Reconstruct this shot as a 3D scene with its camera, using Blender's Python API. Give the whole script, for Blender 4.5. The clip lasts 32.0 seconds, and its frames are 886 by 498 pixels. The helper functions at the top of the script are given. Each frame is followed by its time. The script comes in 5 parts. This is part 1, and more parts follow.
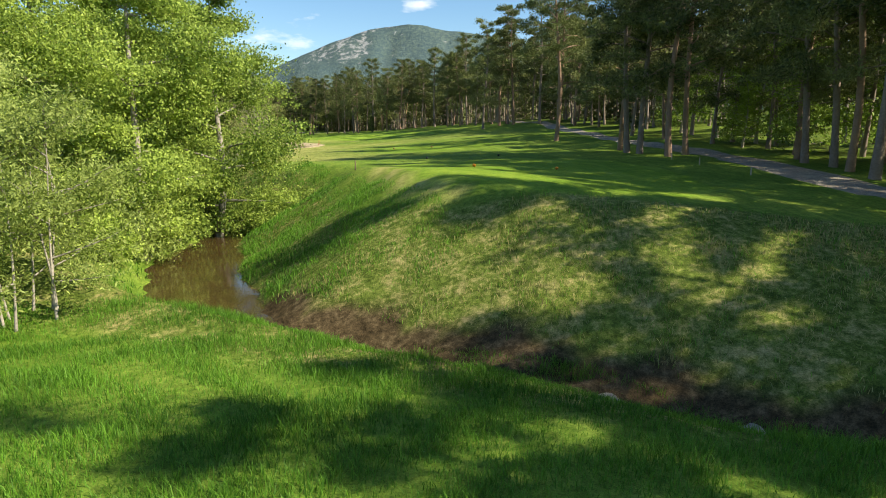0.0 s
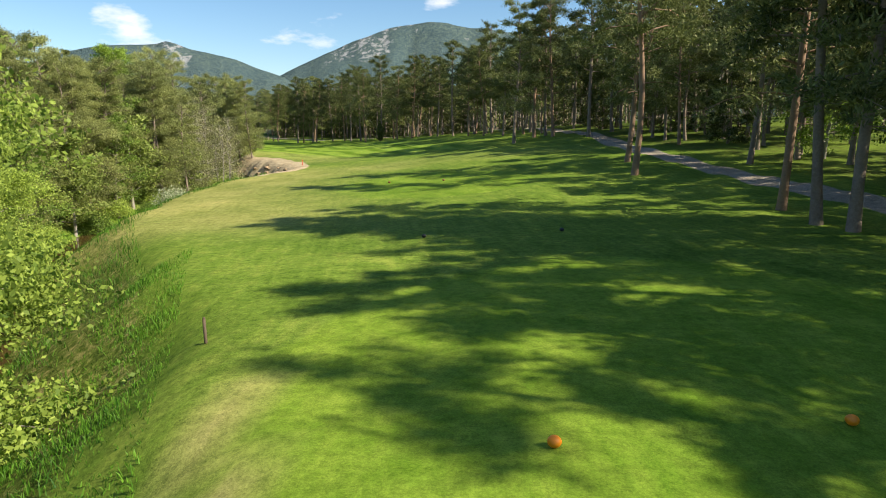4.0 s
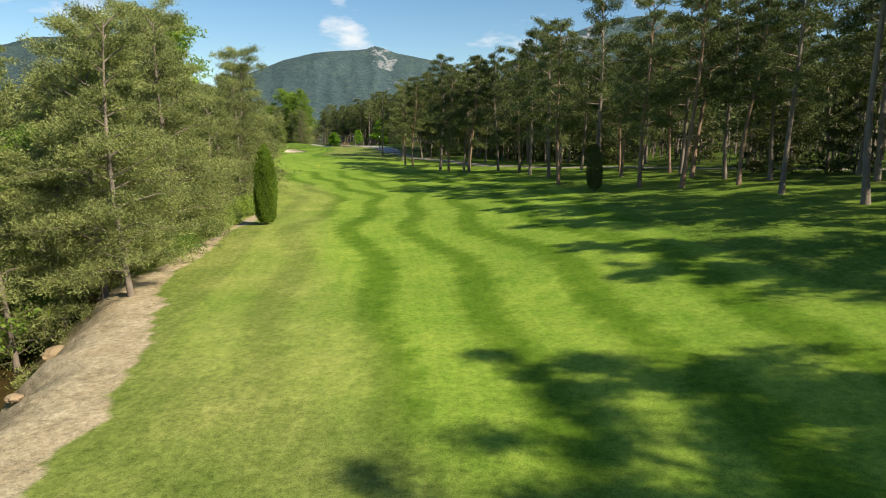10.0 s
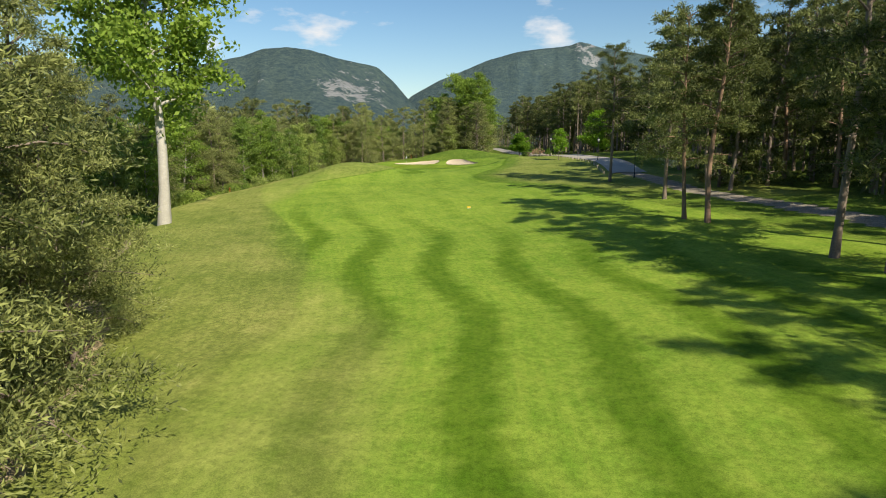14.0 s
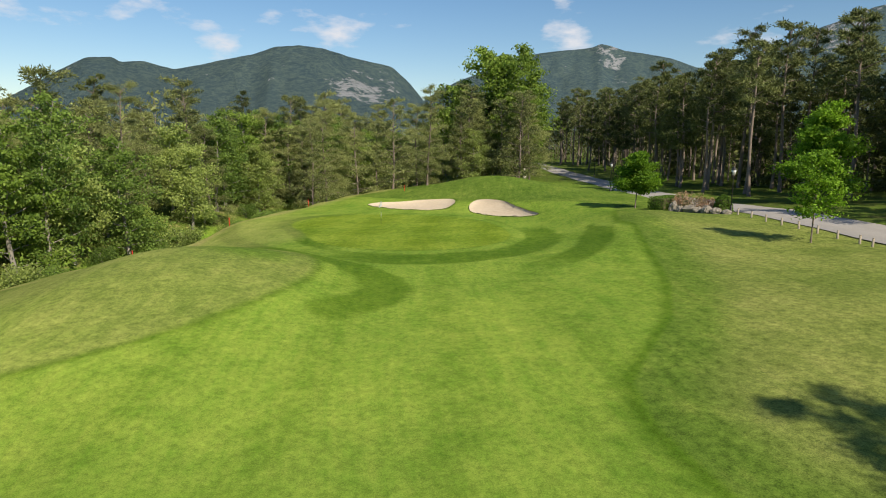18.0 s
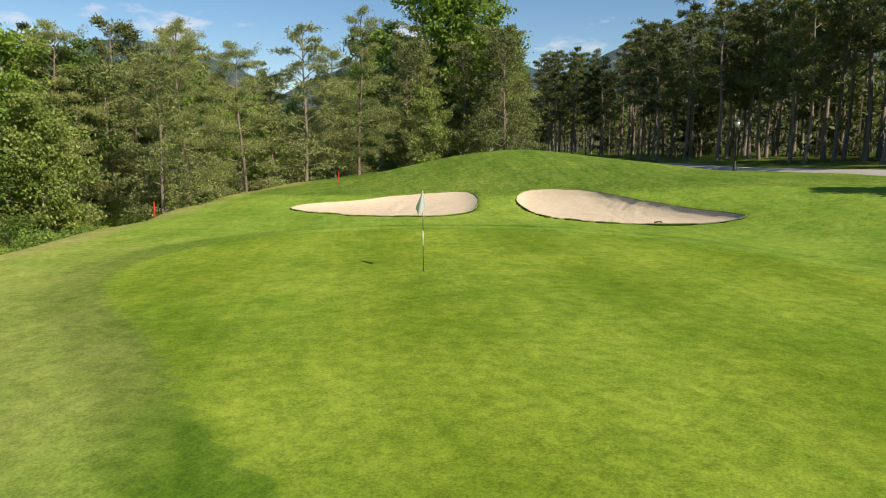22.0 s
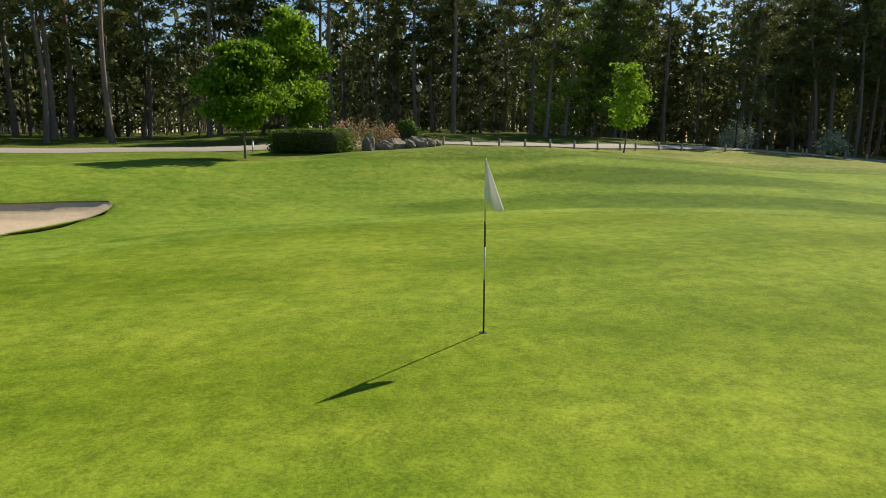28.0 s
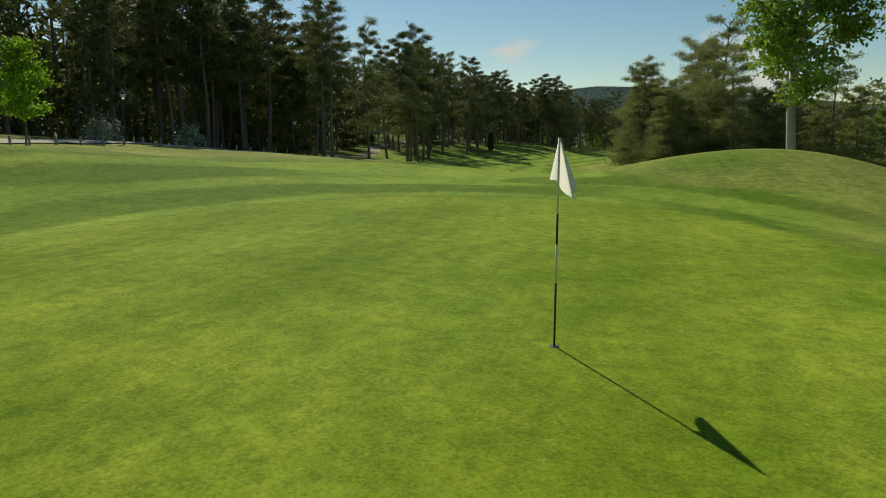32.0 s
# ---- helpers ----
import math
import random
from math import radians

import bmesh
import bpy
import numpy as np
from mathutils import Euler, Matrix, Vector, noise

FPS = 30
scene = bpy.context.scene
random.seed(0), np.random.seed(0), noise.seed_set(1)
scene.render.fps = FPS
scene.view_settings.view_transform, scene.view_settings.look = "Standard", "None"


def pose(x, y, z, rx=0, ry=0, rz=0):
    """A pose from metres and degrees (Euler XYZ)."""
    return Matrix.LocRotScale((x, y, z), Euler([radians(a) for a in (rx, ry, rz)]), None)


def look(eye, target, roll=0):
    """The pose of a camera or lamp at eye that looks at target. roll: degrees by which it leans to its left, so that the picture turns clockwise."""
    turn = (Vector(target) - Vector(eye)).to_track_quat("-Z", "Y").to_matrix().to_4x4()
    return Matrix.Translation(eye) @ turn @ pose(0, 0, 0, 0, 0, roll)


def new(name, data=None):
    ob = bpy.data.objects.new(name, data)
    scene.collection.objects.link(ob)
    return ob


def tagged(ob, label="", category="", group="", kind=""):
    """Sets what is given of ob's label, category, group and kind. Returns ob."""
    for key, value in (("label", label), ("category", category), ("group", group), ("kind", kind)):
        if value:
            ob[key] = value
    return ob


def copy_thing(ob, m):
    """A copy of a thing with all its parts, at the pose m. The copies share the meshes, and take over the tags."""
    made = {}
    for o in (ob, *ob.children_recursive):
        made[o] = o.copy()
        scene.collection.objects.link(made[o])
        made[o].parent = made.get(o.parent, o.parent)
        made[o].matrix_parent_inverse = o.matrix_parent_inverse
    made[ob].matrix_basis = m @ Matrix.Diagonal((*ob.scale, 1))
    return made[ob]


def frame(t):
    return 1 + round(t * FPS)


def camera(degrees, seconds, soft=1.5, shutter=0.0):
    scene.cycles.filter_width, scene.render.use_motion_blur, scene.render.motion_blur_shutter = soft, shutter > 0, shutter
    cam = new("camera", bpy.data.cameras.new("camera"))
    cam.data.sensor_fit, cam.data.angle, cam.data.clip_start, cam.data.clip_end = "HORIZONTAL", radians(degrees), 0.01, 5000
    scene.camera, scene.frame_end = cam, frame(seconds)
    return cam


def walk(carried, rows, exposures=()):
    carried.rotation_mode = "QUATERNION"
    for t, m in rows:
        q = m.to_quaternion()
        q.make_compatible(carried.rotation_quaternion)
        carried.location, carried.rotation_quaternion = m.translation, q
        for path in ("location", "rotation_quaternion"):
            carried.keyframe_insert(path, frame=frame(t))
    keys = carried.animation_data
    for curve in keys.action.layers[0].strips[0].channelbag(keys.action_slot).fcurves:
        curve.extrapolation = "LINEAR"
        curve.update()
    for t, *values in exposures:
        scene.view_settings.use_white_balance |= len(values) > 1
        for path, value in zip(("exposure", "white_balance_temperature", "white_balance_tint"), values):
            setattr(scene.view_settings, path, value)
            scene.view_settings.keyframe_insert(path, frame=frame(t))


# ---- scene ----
cam = camera(68.9, 32.0, soft=1.0)
PATH = [
    (0, (5.28, 0.942, 0.264), (5.204, 2.915, -0.054), 0.3),
    (0.5, (5.269, 3.166, 0.286), (5.19, 5.139, -0.03), 0.1),
    (1, (5.134, 5.587, 0.429), (5.051, 7.56, 0.109), 0.0),
    (1.5, (5.021, 8.424, 0.604), (4.934, 10.396, 0.284), -0.0),
    (2, (4.967, 11.71, 0.935), (4.877, 13.681, 0.613), -0.0),
    (2.5, (4.944, 15.299, 1.42), (4.848, 17.27, 1.093), -0.0),
    (3, (4.891, 19.582, 1.918), (4.786, 21.552, 1.592), -0.1),
    (3.5, (4.731, 24.594, 2.673), (4.607, 26.563, 2.348), -0.2),
    (5.5, (3.865, 47.552, 5.627), (3.632, 49.511, 5.299), -0.1),
    (6, (2.887, 54.276, 6.301), (2.614, 56.23, 5.972), -0.2),
    (6.5, (1.833, 61.727, 6.718), (1.521, 63.675, 6.392), -0.4),
    (7, (0.52, 70.007, 7.032), (0.168, 71.95, 6.712), -0.4),
    (7.5, (-1.152, 78.771, 7.305), (-1.544, 80.707, 6.99), -0.4),
    (8, (-2.966, 87.964, 7.59), (-3.4, 89.89, 7.274), -0.4),
    (8.5, (-4.904, 97.178, 7.891), (-5.392, 99.092, 7.574), -0.2),
    (9, (-7.382, 106.672, 8.125), (-7.943, 108.565, 7.807), 0.1),
    (9.5, (-10.296, 116.152, 8.389), (-10.935, 118.02, 8.067), 0.2),
    (10, (-13.617, 125.769, 8.523), (-14.332, 127.609, 8.2), 0.2),
    (10.5, (-17.41, 135.445, 8.468), (-18.2, 137.255, 8.149), 0.3),
    (11, (-21.281, 144.478, 8.582), (-22.145, 146.254, 8.264), 0.4),
    (11.5, (-25.422, 153.358, 8.691), (-26.358, 155.097, 8.374), 0.3),
    (12, (-30.094, 162.31, 8.985), (-31.097, 164.011, 8.666), 0.3),
    (12.5, (-35.104, 171.206, 9.275), (-36.171, 172.867, 8.956), 0.3),
    (13, (-40.587, 180.158, 9.487), (-41.715, 181.778, 9.167), 0.1),
    (13.5, (-46.514, 188.974, 9.688), (-47.701, 190.551, 9.365), -0.1),
    (14, (-52.632, 196.876, 9.868), (-53.865, 198.417, 9.545), -0.2),
    (14.5, (-58.567, 204.872, 10.044), (-59.824, 206.394, 9.721), 0.0),
    (16.5, (-82.212, 234.121, 12.263), (-83.473, 235.641, 11.945), 0.6),
    (17, (-87.859, 241.233, 12.353), (-89.122, 242.751, 12.037), 0.6),
    (17.5, (-93.281, 247.64, 12.285), (-94.547, 249.155, 11.971), 0.6),
    (18, (-98.634, 253.543, 12.265), (-99.901, 255.058, 11.949), 0.6),
    (18.5, (-104.123, 259.269, 11.809), (-105.39, 260.785, 11.498), 0.5),
    (19, (-109.661, 264.373, 11.394), (-110.925, 265.892, 11.085), 0.5),
    (19.5, (-114.91, 268.391, 10.881), (-116.152, 269.928, 10.574), 0.6),
    (20, (-119.099, 271.79, 10.081), (-120.293, 273.366, 9.776), 0.5),
    (20.5, (-122.806, 274.251, 9.4), (-123.937, 275.873, 9.1), 0.3),
    (21, (-125.596, 275.882, 9.025), (-126.654, 277.552, 8.727), 0.1),
    (21.5, (-128.187, 277.22, 8.779), (-129.171, 278.935, 8.477), -0.0),
    (22, (-130.555, 278.225, 8.566), (-131.455, 279.985, 8.259), -0.1),
    (22.5, (-132.582, 278.971, 8.413), (-133.377, 280.779, 8.099), -0.2),
    (23, (-134.445, 279.839, 8.199), (-135.076, 281.71, 7.881), -0.4),
    (23.5, (-136.235, 280.638, 8.062), (-136.678, 282.561, 7.738), -0.5),
    (24, (-138.09, 281.357, 8.114), (-138.339, 283.313, 7.781), -0.5),
    (24.5, (-139.866, 282.515, 7.969), (-139.916, 284.486, 7.634), -0.5),
    (26.5, (-144.931, 287.372, 7.73), (-143.723, 288.932, 7.402), 0.4),
    (27, (-145.481, 288.493, 7.698), (-144.006, 289.803, 7.371), 0.3),
    (27.5, (-145.81, 289.637, 7.671), (-144.121, 290.657, 7.344), 0.2),
    (28, (-146.049, 290.705, 7.679), (-144.208, 291.415, 7.351), 0.2),
    (28.5, (-146.065, 291.786, 7.661), (-144.13, 292.169, 7.333), 0.2),
    (29, (-145.931, 292.828, 7.635), (-143.959, 292.877, 7.307), 0.1),
    (29.5, (-145.663, 293.787, 7.601), (-143.706, 293.536, 7.272), 0.0),
    (30, (-145.319, 294.707, 7.558), (-143.411, 294.207, 7.227), -0.0),
    (30.5, (-144.864, 295.555, 7.512), (-143.023, 294.847, 7.181), -0.1),
    (31, (-144.354, 296.343, 7.505), (-142.596, 295.448, 7.171), -0.2),
    (31.5, (-143.792, 297.102, 7.515), (-142.13, 296.042, 7.176), -0.3),
    (32, (-143.114, 297.803, 7.506), (-141.546, 296.609, 7.163), -0.3),
]
walk(cam, [(t, look(eye, target, roll)) for t, eye, target, roll in PATH], [(0, 1.1, 7000, 9), (3, 1.02, 6950, 11), (6, 0.78, 6850, 10), (9, 0.66, 6800, 8), (11, 0.60, 6850, 8), (13, 0.53, 6900, 9), (17, 0.28, 6650, 11), (19, 0.36, 6750, 13), (21, 0.46, 6800, 13), (24, 0.40, 6900, 12), (28, 0.32, 7300, 12), (29, 0.22, 7350, 9), (30, -0.18, 7350, 1), (32, -0.15, 7350, 1)])

# ---- light ----
SUN = Vector((0.957, -0.290, 0.80)).normalized()
world = bpy.data.worlds.new("sky")
scene.world = world
world.use_nodes = True
wt = world.node_tree
bg = wt.nodes["Background"]
sky = wt.nodes.new("ShaderNodeTexSky")
sky.sky_type = "NISHITA"
sky.sun_disc = False
sky.sun_elevation = math.asin(SUN.z)
sky.sun_rotation = math.atan2(SUN.x, SUN.y)
sky.altitude = 900
sky.air_density, sky.dust_density, sky.ozone_density = 1.15, 0.35, 2.2
_dir = wt.nodes.new("ShaderNodeTexCoord").outputs["Generated"]
_map = wt.nodes.new("ShaderNodeMapping")
_map.inputs["Scale"].default_value = (1.0, 1.0, 2.6)
_map.inputs["Location"].default_value = (0.35, 0.1, 0.0)
wt.links.new(_dir, _map.inputs[0])
_cl = wt.nodes.new("ShaderNodeTexNoise")
_cl.inputs["Scale"].default_value, _cl.inputs["Detail"].default_value, _cl.inputs["Roughness"].default_value = 5.5, 8, 0.55
wt.links.new(_map.outputs[0], _cl.inputs["Vector"])
_cr = wt.nodes.new("ShaderNodeValToRGB")
_cr.color_ramp.elements[0].position, _cr.color_ramp.elements[1].position = 0.58, 0.70
wt.links.new(_cl.outputs[0], _cr.inputs[0])
_mx = wt.nodes.new("ShaderNodeMix")
_mx.data_type = "RGBA"
_mx.inputs["B"].default_value = (7.0, 7.2, 7.6, 1)
wt.links.new(_cr.outputs[0], _mx.inputs["Factor"])
_hs = wt.nodes.new("ShaderNodeHueSaturation")
_hs.inputs["Saturation"].default_value, _hs.inputs["Value"].default_value = 1.22, 0.95
wt.links.new(sky.outputs[0], _hs.inputs["Color"])
wt.links.new(_hs.outputs[0], _mx.inputs["A"])
wt.links.new(_mx.outputs["Result"], bg.inputs[0])
bg.inputs[1].default_value = 0.090
lamp = bpy.data.lights.new("sun", "SUN")
lamp.energy, lamp.angle, lamp.color = 5.0, radians(0.5), (1.0, 0.91, 0.73)
sun = new("sun", lamp)
sun.matrix_world = look((60, -40, 120), Vector((60, -40, 120)) - SUN * 10)
tagged(sun, kind="structure")

# ---- small builders ----


def fast_mesh(name, verts, quads, material, smooth=False):
    """A mesh from arrays: verts (n, 3), quads (m, k)."""
    verts, quads = np.asarray(verts, np.float32), np.asarray(quads, np.int32)
    me = bpy.data.meshes.new(name)
    k = quads.shape[1]
    me.vertices.add(len(verts))
    me.vertices.foreach_set("co", verts.ravel())
    me.loops.add(quads.size)
    me.loops.foreach_set("vertex_index", quads.ravel())
    me.polygons.add(len(quads))
    me.polygons.foreach_set("loop_start", np.arange(0, quads.size, k, dtype=np.int32))
    me.polygons.foreach_set("loop_total", np.full(len(quads), k, np.int32))
    me.polygons.foreach_set("use_smooth", np.full(len(quads), smooth))
    me.update(calc_edges=True)
    if material:
        me.materials.append(material)
    return me


def part(name, bm, material, parent, label=""):
    me = bpy.data.meshes.new(name)
    bm.to_mesh(me)
    bm.free()
    me.materials.append(material)
    ob = new(name, me)
    ob.parent = parent
    return tagged(ob, label)


def thing(name, place, label, category, group="", turn=0, scale=1.0):
    ob = new(name)
    ob.matrix_basis = pose(*place, 0, 0, turn) @ Matrix.Scale(scale, 4)
    return tagged(ob, label, category, group)


def bm_box(size, at=(0, 0, 0), bevel=0.0, rot=None):
    bm = bmesh.new()
    bmesh.ops.create_cube(bm, size=1)
    bmesh.ops.scale(bm, vec=size, verts=bm.verts)
    if bevel:
        bmesh.ops.bevel(bm, geom=bm.edges[:], offset=bevel, segments=2, affect="EDGES", profile=0.6)
    if rot:
        bmesh.ops.rotate(bm, matrix=Euler([radians(a) for a in rot]).to_matrix(), verts=bm.verts)
    bmesh.ops.translate(bm, vec=at, verts=bm.verts)
    return bm


def bm_lathe(profile, n=12, at=(0, 0, 0)):
    """A turned shape: profile of (radius, z)."""
    bm = bmesh.new()
    rings = [[bm.verts.new((at[0] + r * math.cos(2 * math.pi * k / n), at[1] + r * math.sin(2 * math.pi * k / n), at[2] + z)) for k in range(n)] for r, z in profile]
    for a, b in zip(rings, rings[1:]):
        for k in range(n):
            bm.faces.new((a[k], a[(k + 1) % n], b[(k + 1) % n], b[k]))
    bm.faces.new(rings[0][::-1])
    bm.faces.new(rings[-1])
    for f in bm.faces:
        f.smooth = True
    return bm


# ---- materials ----


def material(name, rough=0.8, metal=0.0):
    m = bpy.data.materials.new(name)
    m.use_nodes = True
    b = m.node_tree.nodes["Principled BSDF"]
    b.inputs["Roughness"].default_value = rough
    b.inputs["Metallic"].default_value = metal
    return m, m.node_tree, b


def node(nt, kind, **inputs):
    n = nt.nodes.new(kind)
    for k, v in inputs.items():
        n.inputs[k.replace("_", " ")].default_value = v
    return n


def noise_of(nt, vector, scale, detail=4, rough=0.6):
    n = node(nt, "ShaderNodeTexNoise", Scale=scale, Detail=detail, Roughness=rough)
    nt.links.new(vector, n.inputs["Vector"])
    return n.outputs[0]


def ramp(nt, fac, stops):
    n = nt.nodes.new("ShaderNodeValToRGB")
    while len(n.color_ramp.elements) < len(stops):
        n.color_ramp.elements.new(0.5)
    for e, (p, c) in zip(n.color_ramp.elements, stops):
        e.position, e.color = p, (*c, 1) if len(c) == 3 else c
    nt.links.new(fac, n.inputs[0])
    return n.outputs[0]


def mix(nt, fac, a, b, mode="MIX"):
    n = nt.nodes.new("ShaderNodeMix")
    n.data_type, n.blend_type = "RGBA", mode
    for sock, v in ((n.inputs["Factor"], fac), (n.inputs["A"], a), (n.inputs["B"], b)):
        if isinstance(v, (int, float)):
            sock.default_value = v
        elif isinstance(v, tuple):
            sock.default_value = (*v, 1)
        else:
            nt.links.new(v, sock)
    return n.outputs["Result"]


def calc(nt, op, a, b=0.0, c=None):
    n = nt.nodes.new("ShaderNodeMath")
    n.operation = op
    for s, v in zip(n.inputs, (a, b) if c is None else (a, b, c)):
        if isinstance(v, (int, float)):
            s.default_value = v
        else:
            nt.links.new(v, s)
    return n.outputs[0]


def bump(nt, b, height, strength=0.4, dist=0.05):
    n = node(nt, "ShaderNodeBump", Strength=strength, Distance=dist)
    nt.links.new(height, n.inputs["Height"])
    nt.links.new(n.outputs[0], b.inputs["Normal"])


def coords(nt):
    return nt.nodes.new("ShaderNodeNewGeometry").outputs["Position"]


def local(nt):
    return nt.nodes.new("ShaderNodeTexCoord").outputs["Object"]


def grained(name, dark, light, scale, rough=0.85, metal=0.0, bumped=0.3, fine=8.0, where=local):
    """Two scales of colour and a fine relief."""
    m, nt, b = material(name, rough, metal)
    p = where(nt)
    big, small = noise_of(nt, p, scale, 5), noise_of(nt, p, scale * fine, 6, 0.7)
    c = mix(nt, big, dark, light)
    c = mix(nt, 0.45, c, ramp(nt, small, [(0.3, dark), (0.72, light)]))
    nt.links.new(c, b.inputs["Base Color"])
    bump(nt, b, small, bumped, 0.02)
    return m


def leafy(name, dark, light, glow=0.35, rough=0.55, scale=0.35):
    """Leaves: colour by leaf and by tree, with some light passing through."""
    m, nt, b = material(name, rough)
    geo = nt.nodes.new("ShaderNodeNewGeometry")
    info = nt.nodes.new("ShaderNodeObjectInfo")
    big = noise_of(nt, local(nt), scale, 3)
    f = calc(nt, "ADD", calc(nt, "MULTIPLY", geo.outputs["Random Per Island"], 0.5), calc(nt, "MULTIPLY", big, 0.7))
    f = calc(nt, "ADD", f, calc(nt, "MULTIPLY_ADD", info.outputs["Random"], 0.3, -0.22))
    c = ramp(nt, f, [(0.15, dark), (0.85, light)])
    nt.links.new(c, b.inputs["Base Color"])
    b.inputs["Specular IOR Level"].default_value = 0.25
    t = nt.nodes.new("ShaderNodeBsdfTranslucent")
    nt.links.new(c, t.inputs[0])
    s = nt.nodes.new("ShaderNodeMixShader")
    s.inputs[0].default_value = glow
    nt.links.new(b.outputs[0], s.inputs[1])
    nt.links.new(t.outputs[0], s.inputs[2])
    nt.links.new(s.outputs[0], nt.nodes["Material Output"].inputs[0])
    return m


POPLAR = leafy("poplar_leaves", (0.075, 0.140, 0.018), (0.300, 0.430, 0.070), 0.45)
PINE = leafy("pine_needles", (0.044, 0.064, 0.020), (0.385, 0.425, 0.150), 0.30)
# darker copies of PINE: the woods' shadow side put into the needle colour
PINE_HALF_SHADE = leafy("half_shade_needles", (0.030, 0.046, 0.014), (0.235, 0.270, 0.090), 0.26)
PINE_SHADE_DARK = leafy("shade_dark_needles", (0.022, 0.036, 0.010), (0.160, 0.190, 0.055), 0.26)
ALDER = leafy("alder_leaves", (0.070, 0.140, 0.020), (0.450, 0.575, 0.120), 0.45)
WILLOW = leafy("willow_leaves", (0.120, 0.175, 0.034), (0.430, 0.520, 0.150), 0.46)
BROAD = leafy("broad_leaves", (0.050, 0.100, 0.018), (0.240, 0.360, 0.070), 0.42)
MAPLE = leafy("maple_leaves", (0.060, 0.145, 0.010), (0.300, 0.520, 0.040), 0.50)
CYPRESS = leafy("cypress_leaves", (0.080, 0.140, 0.014), (0.270, 0.390, 0.050), 0.42)
HEDGE = leafy("hedge_leaves", (0.050, 0.110, 0.015), (0.180, 0.310, 0.040), 0.35)
BLOSSOM = leafy("blossom", (0.090, 0.150, 0.035), (0.620, 0.350, 0.250), 0.3, scale=3.0)
ELDER = leafy("white_blossom", (0.100, 0.180, 0.040), (0.700, 0.720, 0.560), 0.3, scale=4.0)
BARK = grained("pine_bark", (0.070, 0.055, 0.046), (0.320, 0.260, 0.215), 1.2, 0.95, bumped=0.8, fine=9)
BARK_RED = grained("red_bark", (0.120, 0.078, 0.055), (0.360, 0.235, 0.160), 1.5, 0.9, bumped=0.6)
BARK_GREY = grained("grey_bark", (0.120, 0.105, 0.090), (0.420, 0.390, 0.340), 1.4, 0.92, bumped=0.6)
BARK_PALE = grained("pale_bark", (0.250, 0.235, 0.215), (0.620, 0.600, 0.560), 1.2, 0.9, bumped=0.4)
SAND = grained("bunker_sand", (0.430, 0.350, 0.245), (0.640, 0.540, 0.400), 0.5, 0.95, bumped=1.0, fine=9, where=coords)
ROCK = grained("limestone", (0.095, 0.086, 0.070), (0.340, 0.310, 0.255), 1.8, 0.95, bumped=0.9)
GRAVEL = grained("pale_path", (0.240, 0.222, 0.205), (0.420, 0.400, 0.370), 0.6, 0.95, bumped=0.3, fine=25, where=coords)
POST = grained("weathered_wood", (0.200, 0.170, 0.130), (0.460, 0.410, 0.340), 4, 0.9)
DARKWOOD = grained("dark_wood", (0.050, 0.035, 0.025), (0.140, 0.100, 0.070), 4, 0.85)
BLACK = grained("black_paint", (0.012, 0.012, 0.013), (0.035, 0.035, 0.036), 5, 0.45, bumped=0.05)
WHITE = grained("white_paint", (0.700, 0.700, 0.690), (0.840, 0.840, 0.830), 5, 0.4, bumped=0.05)
CLOTH = leafy("white_cloth", (0.740, 0.745, 0.760), (0.860, 0.860, 0.870), 0.62, 0.85)
RED = grained("red_paint", (0.420, 0.025, 0.012), (0.700, 0.060, 0.030), 8, 0.5, bumped=0.05)
MAROON = grained("dark_red_paint", (0.090, 0.012, 0.008), (0.200, 0.030, 0.018), 8, 0.5, bumped=0.05)
ORANGE = grained("orange_paint", (0.640, 0.170, 0.006), (0.850, 0.300, 0.015), 8, 0.45, bumped=0.05)
YELLOW = grained("yellow_paint", (0.600, 0.400, 0.015), (0.850, 0.600, 0.030), 8, 0.5, bumped=0.05)
TWIG = grained("dead_twigs", (0.170, 0.150, 0.130), (0.420, 0.390, 0.350), 3, 0.95)
BLADE = leafy("grass_blades", (0.022, 0.088, 0.008), (0.140, 0.310, 0.030), 0.36, scale=0.25)
STRAW = leafy("dry_blades", (0.090, 0.105, 0.030), (0.380, 0.340, 0.140), 0.30, scale=0.25)

# opal glass of the lanterns
OPAL, _nt, _b = material("opal_glass", 0.35)
_b.inputs["Base Color"].default_value = (0.78, 0.80, 0.80, 1)
_b.inputs["Transmission Weight"].default_value = 0.25

# stream water
WATER, _nt, _b = material("stream_water", 0.04)
_b.inputs["Base Color"].default_value = (0.115, 0.080, 0.030, 1)
_b.inputs["IOR"].default_value = 1.33
_p = coords(_nt)
bump(_nt, _b, noise_of(_nt, _p, 2.2, 3), 0.12, 0.05)
_nt.links.new(mix(_nt, noise_of(_nt, _p, 0.7, 4), (0.022, 0.016, 0.007), (0.080, 0.053, 0.020)), _b.inputs["Base Color"])


